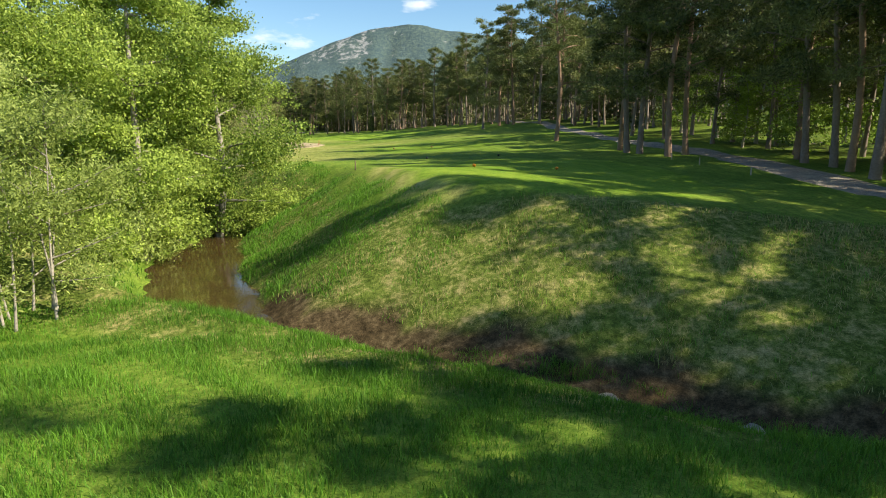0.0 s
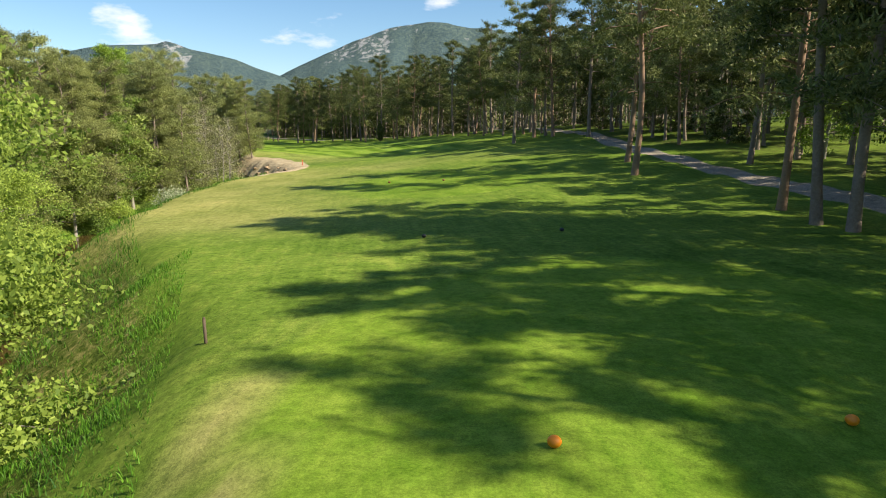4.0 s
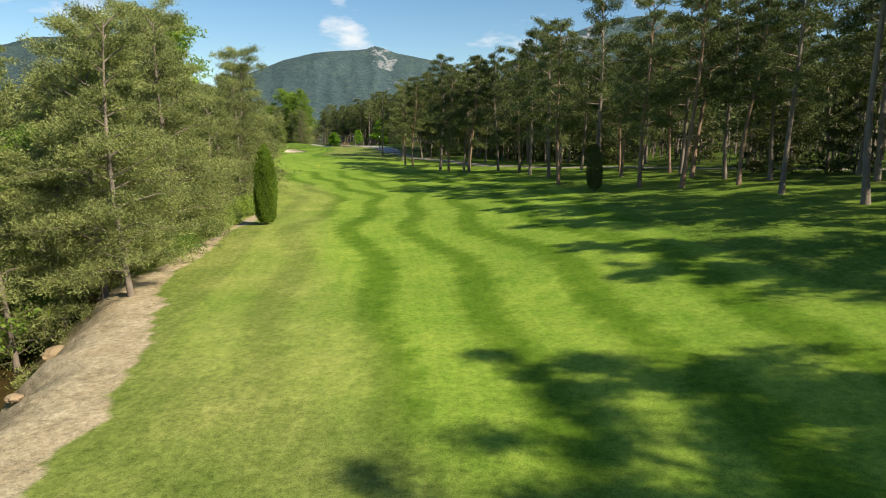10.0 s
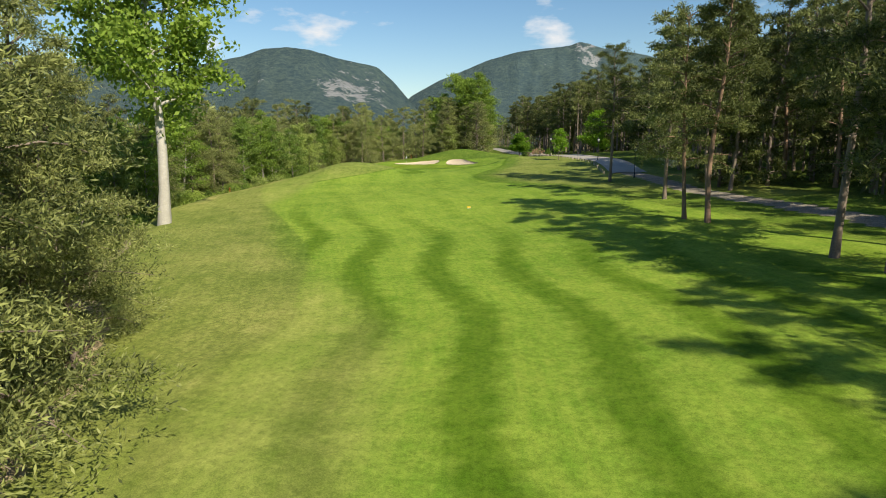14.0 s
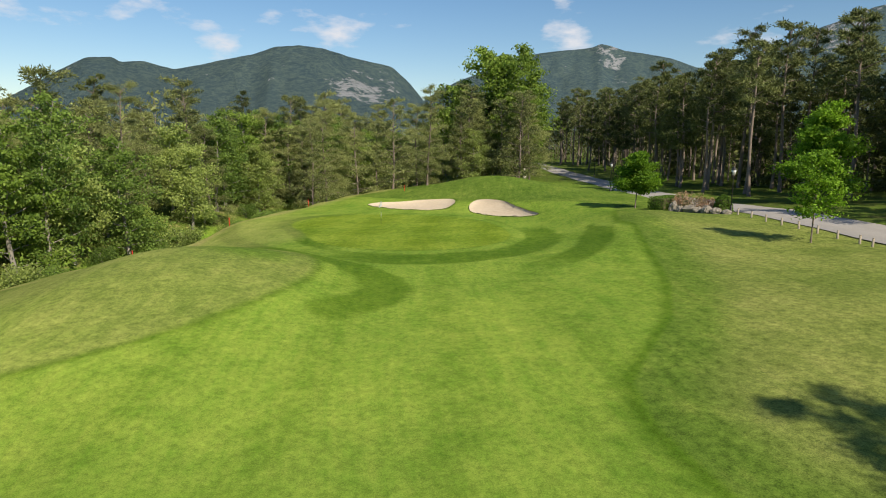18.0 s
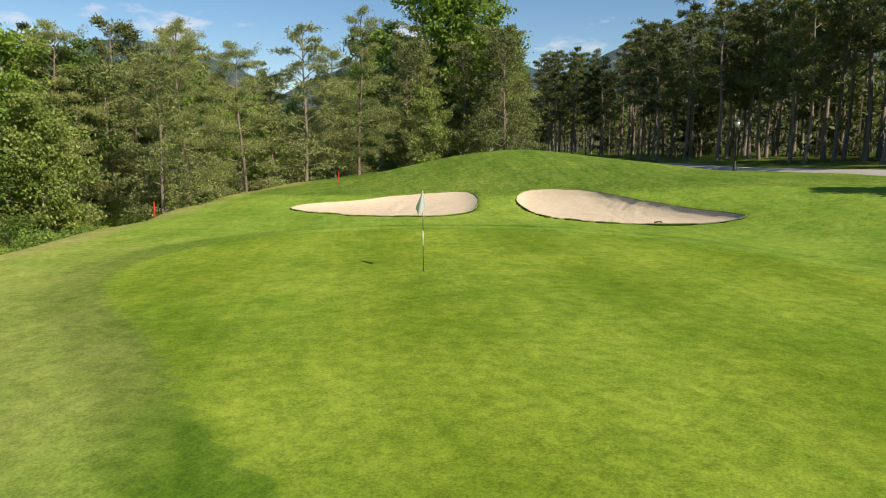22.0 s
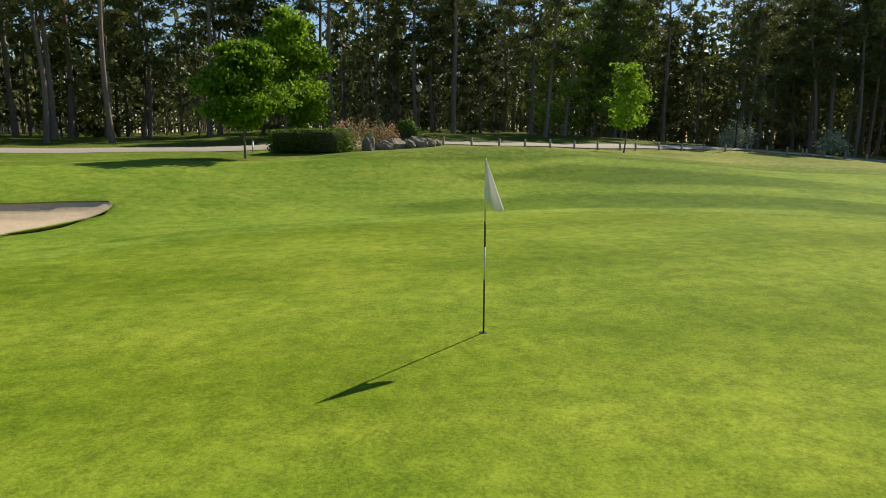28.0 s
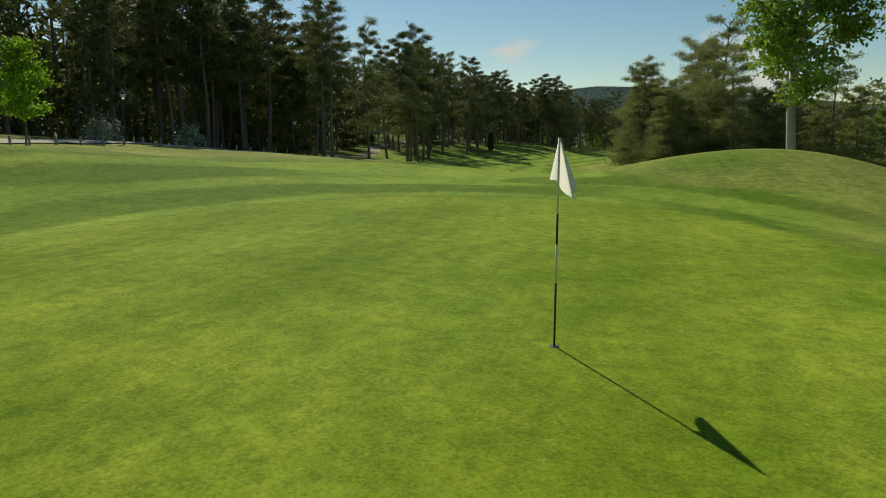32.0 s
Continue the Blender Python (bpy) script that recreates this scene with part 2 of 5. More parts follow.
def ground_material():
    """Turf of several cuts, dry strips, bare earth, path and forest floor, told apart by two masks on the sheet."""
    m, nt, b = material("turf", 0.9)
    p = coords(nt)
    za = nt.nodes.new("ShaderNodeAttribute")
    za.attribute_name = "zone_a"
    zb = nt.nodes.new("ShaderNodeAttribute")
    zb.attribute_name = "zone_b"
    sa, sb = nt.nodes.new("ShaderNodeSeparateColor"), nt.nodes.new("ShaderNodeSeparateColor")
    nt.links.new(za.outputs["Color"], sa.inputs[0])
    nt.links.new(zb.outputs["Color"], sb.inputs[0])
    fair, green, stripe = sa.outputs[0], sa.outputs[1], sa.outputs[2]
    dirt, dry, wild = sb.outputs[0], sb.outputs[1], sb.outputs[2]
    wood = zb.outputs["Alpha"]
    pebbles = za.outputs["Alpha"]
    huge, big, mid, small, fine = (noise_of(nt, p, s, d, r) for s, d, r in ((0.035, 4, 0.6), (0.17, 5, 0.65), (0.9, 5, 0.7), (4, 5, 0.75), (24, 3, 0.8)))

    def edge(mask, soft=0.12):
        """A mask with a slightly ragged border."""
        f = calc(nt, "ADD", mask, calc(nt, "MULTIPLY_ADD", mid, 0.30, -0.15))
        n = nt.nodes.new("ShaderNodeMapRange")
        n.interpolation_type = "SMOOTHSTEP"
        nt.links.new(f, n.inputs[0])
        n.inputs[1].default_value, n.inputs[2].default_value = 0.5 - soft, 0.5 + soft
        return n.outputs[0]

    mow = nt.nodes.new("ShaderNodeAttribute")
    mow.attribute_name = "mow"
    streak = noise_of(nt, mow.outputs["Vector"], 1.0, 4, 0.65)
    patch = calc(nt, "ADD", calc(nt, "MULTIPLY", streak, 0.34), calc(nt, "ADD", calc(nt, "MULTIPLY", big, 0.28), calc(nt, "MULTIPLY", mid, 0.38)))
    rough_c = ramp(nt, patch, [(0.32, (0.058, 0.120, 0.012)), (0.50, (0.128, 0.205, 0.030)), (0.70, (0.245, 0.300, 0.060))])
    fair_l = ramp(nt, patch, [(0.32, (0.116, 0.240, 0.022)), (0.70, (0.298, 0.378, 0.064))])
    fair_d = ramp(nt, patch, [(0.31, (0.060, 0.138, 0.008)), (0.71, (0.150, 0.235, 0.026))])
    band = calc(nt, "ADD", stripe, calc(nt, "MULTIPLY_ADD", mid, 0.5, -0.25))
    band = ramp(nt, band, [(0.22, (0.0, 0.0, 0.0)), (0.78, (1, 1, 1))])
    fair_c = mix(nt, band, fair_d, fair_l)
    green_c = ramp(nt, patch, [(0.30, (0.119, 0.200, 0.010)), (0.51, (0.205, 0.280, 0.020)), (0.72, (0.320, 0.375, 0.034))])
    c = mix(nt, edge(fair, 0.2), rough_c, fair_c)
    c = mix(nt, edge(green, 0.05), c, mix(nt, 0.55, green_c, mix(nt, band, fair_d, fair_l)))
    wild_c = ramp(nt, calc(nt, "MULTIPLY_ADD", small, 0.5, calc(nt, "MULTIPLY", mid, 0.5)), [(0.32, (0.050, 0.085, 0.014)), (0.49, (0.120, 0.165, 0.032)), (0.64, (0.320, 0.275, 0.125))])
    c = mix(nt, edge(wild, 0.3), c, wild_c)
    dry_c = ramp(nt, patch, [(0.3, (0.200, 0.220, 0.055)), (0.7, (0.400, 0.370, 0.150))])
    c = mix(nt, calc(nt, "MULTIPLY", dry, calc(nt, "MULTIPLY_ADD", big, 0.9, 0.25)), c, dry_c)
    wood_c = ramp(nt, patch, [(0.34, (0.090, 0.072, 0.040)), (0.50, (0.085, 0.130, 0.022)), (0.72, (0.150, 0.230, 0.034))])
    c = mix(nt, edge(wood, 0.35), c, wood_c)
    dirt_c = ramp(nt, calc(nt, "MULTIPLY_ADD", fine, 0.35, calc(nt, "MULTIPLY", mid, 0.65)), [(0.28, (0.260, 0.195, 0.125)), (0.5, (0.450, 0.365, 0.250)), (0.72, (0.600, 0.510, 0.380))])
    c = mix(nt, edge(dirt, 0.1), c, dirt_c)
    zc = nt.nodes.new("ShaderNodeAttribute")
    zc.attribute_name = "zone_c"
    mud_c = ramp(nt, calc(nt, "MULTIPLY_ADD", small, 0.5, calc(nt, "MULTIPLY", mid, 0.5)), [(0.32, (0.022, 0.016, 0.009)), (0.52, (0.085, 0.062, 0.034)), (0.70, (0.180, 0.140, 0.085))])
    c = mix(nt, edge(zc.outputs["Fac"], 0.3), c, mud_c)
    path_c = ramp(nt, calc(nt, "MULTIPLY_ADD", fine, 0.5, calc(nt, "MULTIPLY", mid, 0.5)), [(0.3, (0.190, 0.165, 0.140)), (0.7, (0.420, 0.380, 0.335))])
    c = mix(nt, edge(pebbles, 0.12), c, path_c)
    grain = ramp(nt, calc(nt, "MULTIPLY_ADD", small, 0.5, calc(nt, "MULTIPLY", fine, 0.5)), [(0.39, (0.36, 0.40, 0.36)), (0.61, (1.46, 1.42, 1.38))])
    c = mix(nt, calc(nt, "MULTIPLY_ADD", fair, -0.25, 0.85), c, mix(nt, 1.0, c, grain, "MULTIPLY"))
    c = mix(nt, 1.0, c, ramp(nt, calc(nt, "MULTIPLY_ADD", huge, 0.6, calc(nt, "MULTIPLY", big, 0.4)), [(0.36, (0.80, 0.84, 0.82)), (0.62, (1.08, 1.05, 1.05))]), "MULTIPLY")
    nt.links.new(c, b.inputs["Base Color"])
    b.inputs["Specular IOR Level"].default_value = 0.05
    h = calc(nt, "ADD", calc(nt, "MULTIPLY", small, 0.7), calc(nt, "MULTIPLY", fine, 0.4))
    lift = calc(nt, "MULTIPLY_ADD", calc(nt, "MULTIPLY_ADD", dirt, 0.35, wild), 1.0, 0.35)
    bump(nt, b, calc(nt, "MULTIPLY", h, lift), 0.55, 0.10)
    return m


TURF = ground_material()

# ---- the lie of the land ----
# the hole's middle line: x, y, height, fall 20 m to the left, rise 20 m to the right
LINE = np.array([
    (4, -60, -4.2, -0.3, 0.3), (4, 12, -4.5, -0.4, -0.2), (5, 17, -5.1, -0.5, -0.2), (6, 24.8, -1.2, -0.5, -1.9),
    (6, 34, -1.0, -0.7, -1.1), (5, 48, -0.95, -0.8, 0.2), (1, 70, -0.8, -1.0, 1.2), (-3, 92, -0.25, -1.2, 2.1),
    (-10, 125, 0.9, -1.3, 2.9), (-20, 148, 1.3, -1.0, 3.0), (-32, 172, 1.9, -0.7, 2.6), (-46, 200, 1.9, -1.0, 2.2),
    (-65, 226, 2.4, -0.8, 1.8), (-86, 244, 3.3, -0.9, 1.8), (-113.5, 267.5, 4.9, -1.1, 1.8), (-133.5, 288.5, 5.3, -1.5, 1.8),
    (-145.5, 306.5, 5.7, -1.0, 1.2), (-170.5, 341.5, 6.2, -1.0, 0.8)])
# the stream: x, y, water level, steepness of the bank
STREAM = np.array([
    (80, -8, -5.3, 0.5), (30, 8, -5.5, 0.5), (13, 14, -5.7, 0.55), (8, 16.2, -5.75, 0.55), (3.5, 18.6, -5.8, 0.55), (-0.5, 21.2, -5.83, 0.55), (-3.8, 24.2, -5.86, 0.55),
    (-6.4, 27.8, -5.88, 0.55), (-8.3, 32, -5.9, 0.55), (-9.7, 37, -5.9, 0.55), (-11, 43, -5.9, 0.6), (-16.5, 52, -5.8, 0.7), (-26, 68, -5.6, 0.7), (-32.0, 87, -5.2, 0.75),
    (-32.5, 106, -4.6, 0.8), (-29.5, 119, -4.2, 1.1), (-32, 128, -4.0, 1.4), (-39, 138, -3.8, 1.3), (-49, 151, -3.3, 0.9),
    (-61.5, 172, -2.5, 0.7), (-71, 190, -1.8, 0.7), (-81, 203, -1.2, 0.6), (-100, 211.5, -0.8, 0.6), (-125, 229.5, 0.0, 0.7),
    (-139.5, 251, 0.8, 0.75), (-148, 267, 1.2, 0.75), (-152, 275.5, 1.4, 0.75), (-157, 284, 1.6, 0.75), (-163.5, 295.5, 1.9, 0.75),
    (-168, 303, 2.1, 0.75), (-172, 315, 2.4, 0.75), (-177, 335, 2.8, 0.7), (-235.5, 411.5, 3.8, 0.6)])


def along(line, x, y, cols):
    """For points x, y: the distance from a polyline, the side (left is negative) and its columns there."""
    best = np.full(x.shape, 1e9)
    side, out = np.zeros(x.shape), [np.zeros(x.shape) for _ in cols]
    run, total = np.zeros(x.shape), 0.0
    for a, b in zip(line, line[1:]):
        dx, dy = b[0] - a[0], b[1] - a[1]
        n = math.hypot(dx, dy)
        f = np.clip(((x - a[0]) * dx + (y - a[1]) * dy) / n**2, 0, 1)
        px, py = x - a[0] - f * dx, y - a[1] - f * dy
        d = np.hypot(px, py)
        near = d < best
        best = np.where(near, d, best)
        side = np.where(near, np.sign(px * dy - py * dx), side)
        run = np.where(near, total + f * n, run)
        for k, c in enumerate(cols):
            out[k] = np.where(near, a[c] + f * (b[c] - a[c]), out[k])
        total += n
    return best, side, run, out


def blurred(g, times):
    for _ in range(times):
        p = np.pad(g, 1, mode="edge")
        g = (p[:-2, 1:-1] + p[2:, 1:-1] + p[1:-1, :-2] + p[1:-1, 2:] + 2 * g) / 6
    return g


GX, GY, GS = -320.0, -90.0, 2.0
_gx, _gy = np.meshgrid(GX + GS * np.arange(236), GY + GS * np.arange(296), indexing="ij")
_d, _s, _r, (_z, _l, _rr) = along(LINE, _gx, _gy, (2, 3, 4))
_far = 55 * np.tanh(_d / 55) / 20
BASE = blurred(_z + np.where(_s < 0, _l, _rr) * _far, 6)
BASE_TEE = _z + np.where(_s < 0, _l, _rr) * _far
BASE = np.where(_gy < 46, blurred(BASE_TEE, 1) * np.clip((46 - _gy) / 14, 0, 1) + BASE * np.clip((_gy - 32) / 14, 0, 1), BASE)


def sampled(grid, x, y):
    u, v = np.clip((x - GX) / GS, 0, grid.shape[0] - 1.001), np.clip((y - GY) / GS, 0, grid.shape[1] - 1.001)
    i, j = u.astype(int), v.astype(int)
    u, v = u - i, v - j
    return grid[i, j] * (1 - u) * (1 - v) + grid[i + 1, j] * u * (1 - v) + grid[i, j + 1] * (1 - u) * v + grid[i + 1, j + 1] * u * v


def smooth(a, b, x):
    f = np.clip((x - a) / (b - a), 0, 1)
    return f * f * (3 - 2 * f)


def oval(x, y, cx, cy, ax, ay, turn):
    """1 on the border of a turned ellipse, less inside."""
    c, s = math.cos(radians(turn)), math.sin(radians(turn))
    u, v = (x - cx) * c + (y - cy) * s, -(x - cx) * s + (y - cy) * c
    return np.hypot(u / ax, v / ay)


def green_radius(a):
    """How far the collar's outer edge lies from the green's middle, by bearing."""
    return 11.8 + 0.97 * np.cos(2 * a) - 2.09 * np.sin(2 * a) + 0.21 * np.cos(a) + 0.17 * np.sin(a) - 0.31 * np.cos(3 * a) - 0.32 * np.sin(3 * a)


def green_edge(x, y):
    """1 on the collar's outer edge, less inside."""
    return np.hypot(x + 136.3, y - 292.4) / green_radius(np.arctan2(y - 292.4, x + 136.3))


def bunker_left(x, y):
    a = np.arctan2(y - 308.9, x + 149.3)
    return oval(x, y, -149.3, 308.9, 5.3, 3.5, 17) + 0.07 * np.sin(3 * a + 0.5) + 0.05 * np.sin(5 * a)


def bunker_right(x, y):
    c, s = math.cos(radians(156)), math.sin(radians(156))
    u, v = (x + 137.4) * c + (y - 309.7) * s, -(x + 137.4) * s + (y - 309.7) * c
    deep = np.where(v < 0, 0.8 + 0.9 * smooth(-4.5, 3.5, u), 2.8)
    a = np.arctan2(v, u)
    return np.hypot(u / 6.4, v / deep) + 0.05 * np.sin(3 * a + 0.4) + 0.03 * np.sin(5 * a)


def humps(x, y):
    z = 2.2 * np.exp(-((oval(x, y, -148, 322.5, 12.5, 6.5, 160)) ** 2))
    z += 2.5 * np.exp(-((oval(x, y, -129.0, 268.5, 10.5, 8.0, 130)) ** 2))
    z += 0.5 * np.exp(-((oval(x, y, -117.5, 297.5, 8, 5, 120)) ** 2))
    return z


def height(x, y):
    x, y = np.asarray(x, float), np.asarray(y, float)
    z = sampled(BASE, x, y) + humps(x, y)
    level = oval(x, y, -138.4, 294.6, 16.2, 11.2, 155) + 0.05 * np.sin(3 * np.arctan2(y - 294.5, x + 138.9) + 0.6)
    g = smooth(1.65, 0.94, level)
    z = z * (1 - g) + g * (5.36 + 0.012 * (x + 138.5) - 0.004 * (y - 293.5))
    z = z + 0.10 * np.sin(x * 0.21 + 1.3) * np.cos(y * 0.17) * (1 - g) + 0.05 * np.sin(x * 0.63) * np.sin(y * 0.55 + 1) * (1 - g)
    d, s, r, (w, k) = along(STREAM, x, y, (2, 3))
    half = (1.3 - 0.85 * smooth(-5, 1, x) * smooth(36, 24, y)) + 0.5 * np.sin(r * 0.21) + 0.25 * np.sin(r * 0.63) + 0.3 * smooth(22, 32, y) * smooth(62, 45, y) * smooth(3, -8, x) + 0.5 * smooth(105, 120, y) * smooth(150, 135, y)
    k = np.where(s < 0, np.minimum(k, 0.55), k)
    rag = 0.35 * np.sin(r * 1.7) + 0.25 * np.sin(r * 3.1 + 1) + 0.2 * np.sin(r * 5.3)
    cut = w - 0.35 + k * np.maximum(0, d - half + rag * smooth(0.9, 1.3, k)) + 0.30 * smooth(half - 0.3, half + 0.6, d)
    soft = 0.9 - 0.6 * smooth(62, 48, y)
    h = np.clip(1 - np.abs(z - cut) / soft, 0, 1)
    z = np.minimum(z, cut) - soft * h * h / 4
    for b in (bunker_left, bunker_right):
        z = z - 0.75 * smooth(1.0, 0.90, b(x, y))
    return z


def ground_at(x, y):
    return float(height(np.array([x]), np.array([y]))[0])


# cart path along the right-hand wood, running on into the road beside the green
CART = np.array([(60, 6), (40, 16), (30, 24), (26.4, 34), (26, 45), (26.8, 56), (25.6, 68), (23, 82), (22.2, 90), (20.9, 102), (20, 114), (19.6, 126), (17.5, 146), (12.5, 172), (2, 198), (-15, 220), (-38.5, 234), (-57.5, 249.5), (-74, 263), (-86, 276)], float)
ROAD = np.array([(-85, 275), (-91.5, 285.5), (-101.3, 297.5), (-113, 308.9), (-127.1, 324.1), (-156.5, 360.5), (-195.5, 405.5)], float)


def sheet_axis(fine, step, middle, mstep, far):
    """Grid lines: a fine stretch within a middle one, widening out to the far distance."""
    a = np.arange(middle[0], fine[0], mstep)
    b = np.arange(fine[0], fine[1], step)
    c = np.arange(fine[1], middle[1], mstep)
    out, s = [], 6.0
    v = middle[1]
    while v < far[1]:
        out.append(v)
        v, s = v + s, s * 1.35
    pre, s, v = [], 6.0, middle[0] - 2
    while v > far[0]:
        pre.append(v)
        v, s = v - s, s * 1.35
    return np.concatenate([pre[::-1], a, b, c, out])


XS = sheet_axis((-158, -93), 0.31, (-178, 46), 0.95, (-4600, 4600))
YS = sheet_axis((258, 318), 0.31, (-26, 400), 0.95, (-4600, 4700))
_x, _y = np.meshgrid(XS, YS, indexing="ij")
_zz = height(_x.ravel(), _y.ravel()).reshape(_x.shape)
_n = len(YS)
_q = (np.arange(len(XS) - 1)[:, None] * _n + np.arange(_n - 1)[None, :]).ravel()
ground_me = fast_mesh("ground", np.stack([_x, _y, _zz], -1).reshape(-1, 3), np.stack([_q, _q + _n, _q + _n + 1, _q + 1], -1), TURF, True)
tagged(new("ground", ground_me), "golf hole of mown striped turf with dry banks and bare earth", "ground", kind="structure")


APRON = np.array([(-80, 258), (-93.5, 263.3), (-98.3, 265), (-102.1, 267.2), (-104.2, 268.8), (-105.9, 271), (-106.4, 273.3), (-107, 277), (-109, 282), (-111.4, 286.6), (-113.8, 290.6), (-116.5, 295.4), (-118.8, 297.8), (-122, 304)], float)
SWOOSH = np.array([(-149.5, 285.0), (-145, 282.0), (-140.5, 279.9), (-135, 278.3), (-129.5, 277.2), (-125, 277.2), (-122.2, 276.6), (-120.2, 275.2), (-119.2, 273.2), (-119.2, 271.0)], float)
CRESCENT = np.array([(-122.0, 299.0), (-119.2, 295.2), (-117.6, 291.5), (-116.6, 288.0), (-116.4, 285.0), (-117.0, 282.6)], float)


def paint(x, y):
    """The cuts and covers of the ground, as eight masks."""
    d, s, r, _ = along(LINE, x, y, ())
    n = d * s
    ds, ss, rs, _ = along(STREAM, x, y, ())
    dc = along(CART, x, y, ())[0]
    # fairway: from beyond the tees, 14 m each side, widening towards the green
    wl, wr = 15.0 + 2 * np.sin(r * 0.05) + 8 * smooth(222, 246, y), 15.5 + 3 * np.sin(r * 0.045 + 1)
    start = smooth(128, 140, y + 0.3 * x)
    fair = start * smooth(wr + 1, wr - 1, n) * smooth(-wl - 1, -wl + 1, n) * smooth(312.5, 306.5, y)
    lawn = oval(x, y, -130.0, 265.5, 9.2, 12, 12)
    da, sd, _, _ = along(APRON, x, y, ())
    upper = smooth(256, 264, y)
    fair = fair * (1 - upper) + upper * smooth(0.5, -0.5, da * sd) * smooth(-30, -19, n) * (0.42 + 0.58 * smooth(0.96, 1.02, lawn)) * smooth(314, 310, y)
    tee = smooth(1.08, 0.94, oval(x, y, 9, 40, 9.0, 14, 4)) + smooth(1.06, 0.94, oval(x, y, -0.5, 88, 8.5, 11, 12))
    g = green_edge(x, y)
    out = (g - 1) * 11.8
    green = smooth(-1.30, -1.45, out)
    bend = n + 1.1 * np.sin(r * 0.11) + 0.7 * np.sin(r * 0.27 + n * 0.1) + 0.8 * np.sin(r * 0.023)
    wave = np.sin(bend * math.pi / 2.35)
    stripe = np.clip(0.78 + 0.80 * np.sign(wave) * np.abs(wave) ** 0.8, 0, 1)
    near = smooth(226, 246, y)
    stripe = stripe * (1 - near) + near * (0.80 + 0.16 * np.sin(bend * math.pi / 2.35))
    # rings mown round the green: light one way round, dark the other
    ang = np.arctan2(y - 292.4, x + 136.3)
    east, west = smooth(0.45, 0.8, np.cos(ang + 0.2)), smooth(0.1, 0.6, np.cos(ang + 2.35))
    dark = 0.74 * smooth(-0.1, 0.15, out) * smooth(2.95, 2.55, out) * east
    dark = np.maximum(dark, 0.85 * smooth(-1.55, -1.25, out) * smooth(0.15, -0.15, out) * west)
    dark = np.maximum(dark, 0.55 * np.exp(-(((out + 1.37) / 0.26) ** 2)))
    dark = np.maximum(dark, 0.55 * np.exp(-((out / 0.24) ** 2)))
    dk, _, rk, _ = along(SWOOSH, x, y, ())
    wide = 0.62 + 0.55 * smooth(18, 34, rk)
    dark = np.maximum(dark, 0.95 * smooth(wide + 0.45, wide - 0.3, dk) * smooth(40, 33, rk))
    dk, _, rk, _ = along(CRESCENT, x, y, ())
    wide = 0.2 + 0.95 * smooth(0, 6, rk)
    dark = np.maximum(dark, 0.9 * smooth(wide + 0.35, wide - 0.35, dk) * smooth(18, 13, rk))
    dark = np.maximum(dark, 1.0 * np.exp(-((da / 0.42) ** 2)) * upper)
    dark = np.maximum(dark, 0.85 * np.exp(-(((lawn - 1.0) * 9 / 0.28) ** 2)) * (x > -134))
    stripe = stripe * (1 - dark)
    stripe = np.where(out < -1.4, 0.52 + 0.20 * np.sin((x * 0.8 + y * 0.6) * 1.25) + 0.10 * np.sin((0.9 * x - 0.5 * y) * 0.9), stripe)
    stripe = stripe * (1 - np.clip(tee, 0, 1)) + 0.45 * np.clip(tee, 0, 1)
    fair = np.maximum(np.clip(fair, 0, 1), np.maximum(np.clip(tee, 0, 1), smooth(3.2, 2.7, out)))
    right = ss > 0
    dirt = np.where(right, smooth(8.5 + 0.8 * np.sin(rs), 7.0 + 0.8 * np.sin(rs), ds) * smooth(96, 116, y) * smooth(160, 146, y) * (x < -5), 0)
    strip = np.exp(-(((ds - 7.3 - 2.1 * smooth(150, 182, y) + 2.3 * smooth(186, 201, y) + 2.8 * smooth(201, 208, y) - 0.4 * np.sin(rs * 0.3)) / 0.9) ** 2)) * (y < 225) * right * smooth(100, 116, y) * 0.95
    dirt = np.maximum(dirt, strip)
    dirt = np.maximum(dirt, smooth(1.6, 1.0, ds) * 0.8 * ((y > 30) | (x < -4)))
    dry = np.where(right, smooth(27, 11, ds) * smooth(58, 72, y) * smooth(126, 106, y), 0) * 1.05
    dry = np.maximum(dry, 0.7 * np.exp(-((oval(x, y, -14, 112, 17, 8, 20)) ** 2)))
    dry = np.maximum(dry, 0.35 * np.exp(-((oval(x, y, 2, 112, 18, 5, 0)) ** 2)))
    dt = along(np.array([(-0.3, 42.0), (0.9, 37.0), (1.5, 34.0), (2.4, 31.0), (3.4, 28.9), (4.3, 27.7), (5.3, 26.7)]), x, y, ())[0]
    dry = np.maximum(dry, 1.3 * smooth(0.75, 0.2, dt) * smooth(52, 38, y))
    dry = np.maximum(dry, 0.45 * smooth(1.02, 0.96, lawn) * smooth(0.2, 0.65, oval(x, y, -128.5, 273.5, 6, 5, 20)))
    dry = np.maximum(dry, 0.4 * smooth(1.02, 0.98, lawn) * smooth(0.78, 0.9, lawn))
    dry = np.maximum(dry, 0.60 * np.where(right, smooth(18, 15, ds), 0) * smooth(120, 138, y) * smooth(300, 285, y))
    dry = np.maximum(dry, 1.3 * np.where(right, np.exp(-(((ds - 6.5 - 0.4 * np.sin(rs * 0.4)) / 1.1) ** 2)), 0) * smooth(232, 242, y))
    dry = np.maximum(dry, 0.55 * upper * smooth(1.0, 3.0, da * sd) * smooth(-5, 5, n) * smooth(312, 300, y))
    dry = dry * (1 - green)
    wild = smooth(27.0, 25.0, y + 0.12 * np.abs(x - 6)) * smooth(14.5, 17.5, y + 0.45 * x) * smooth(80, 40, np.abs(x))
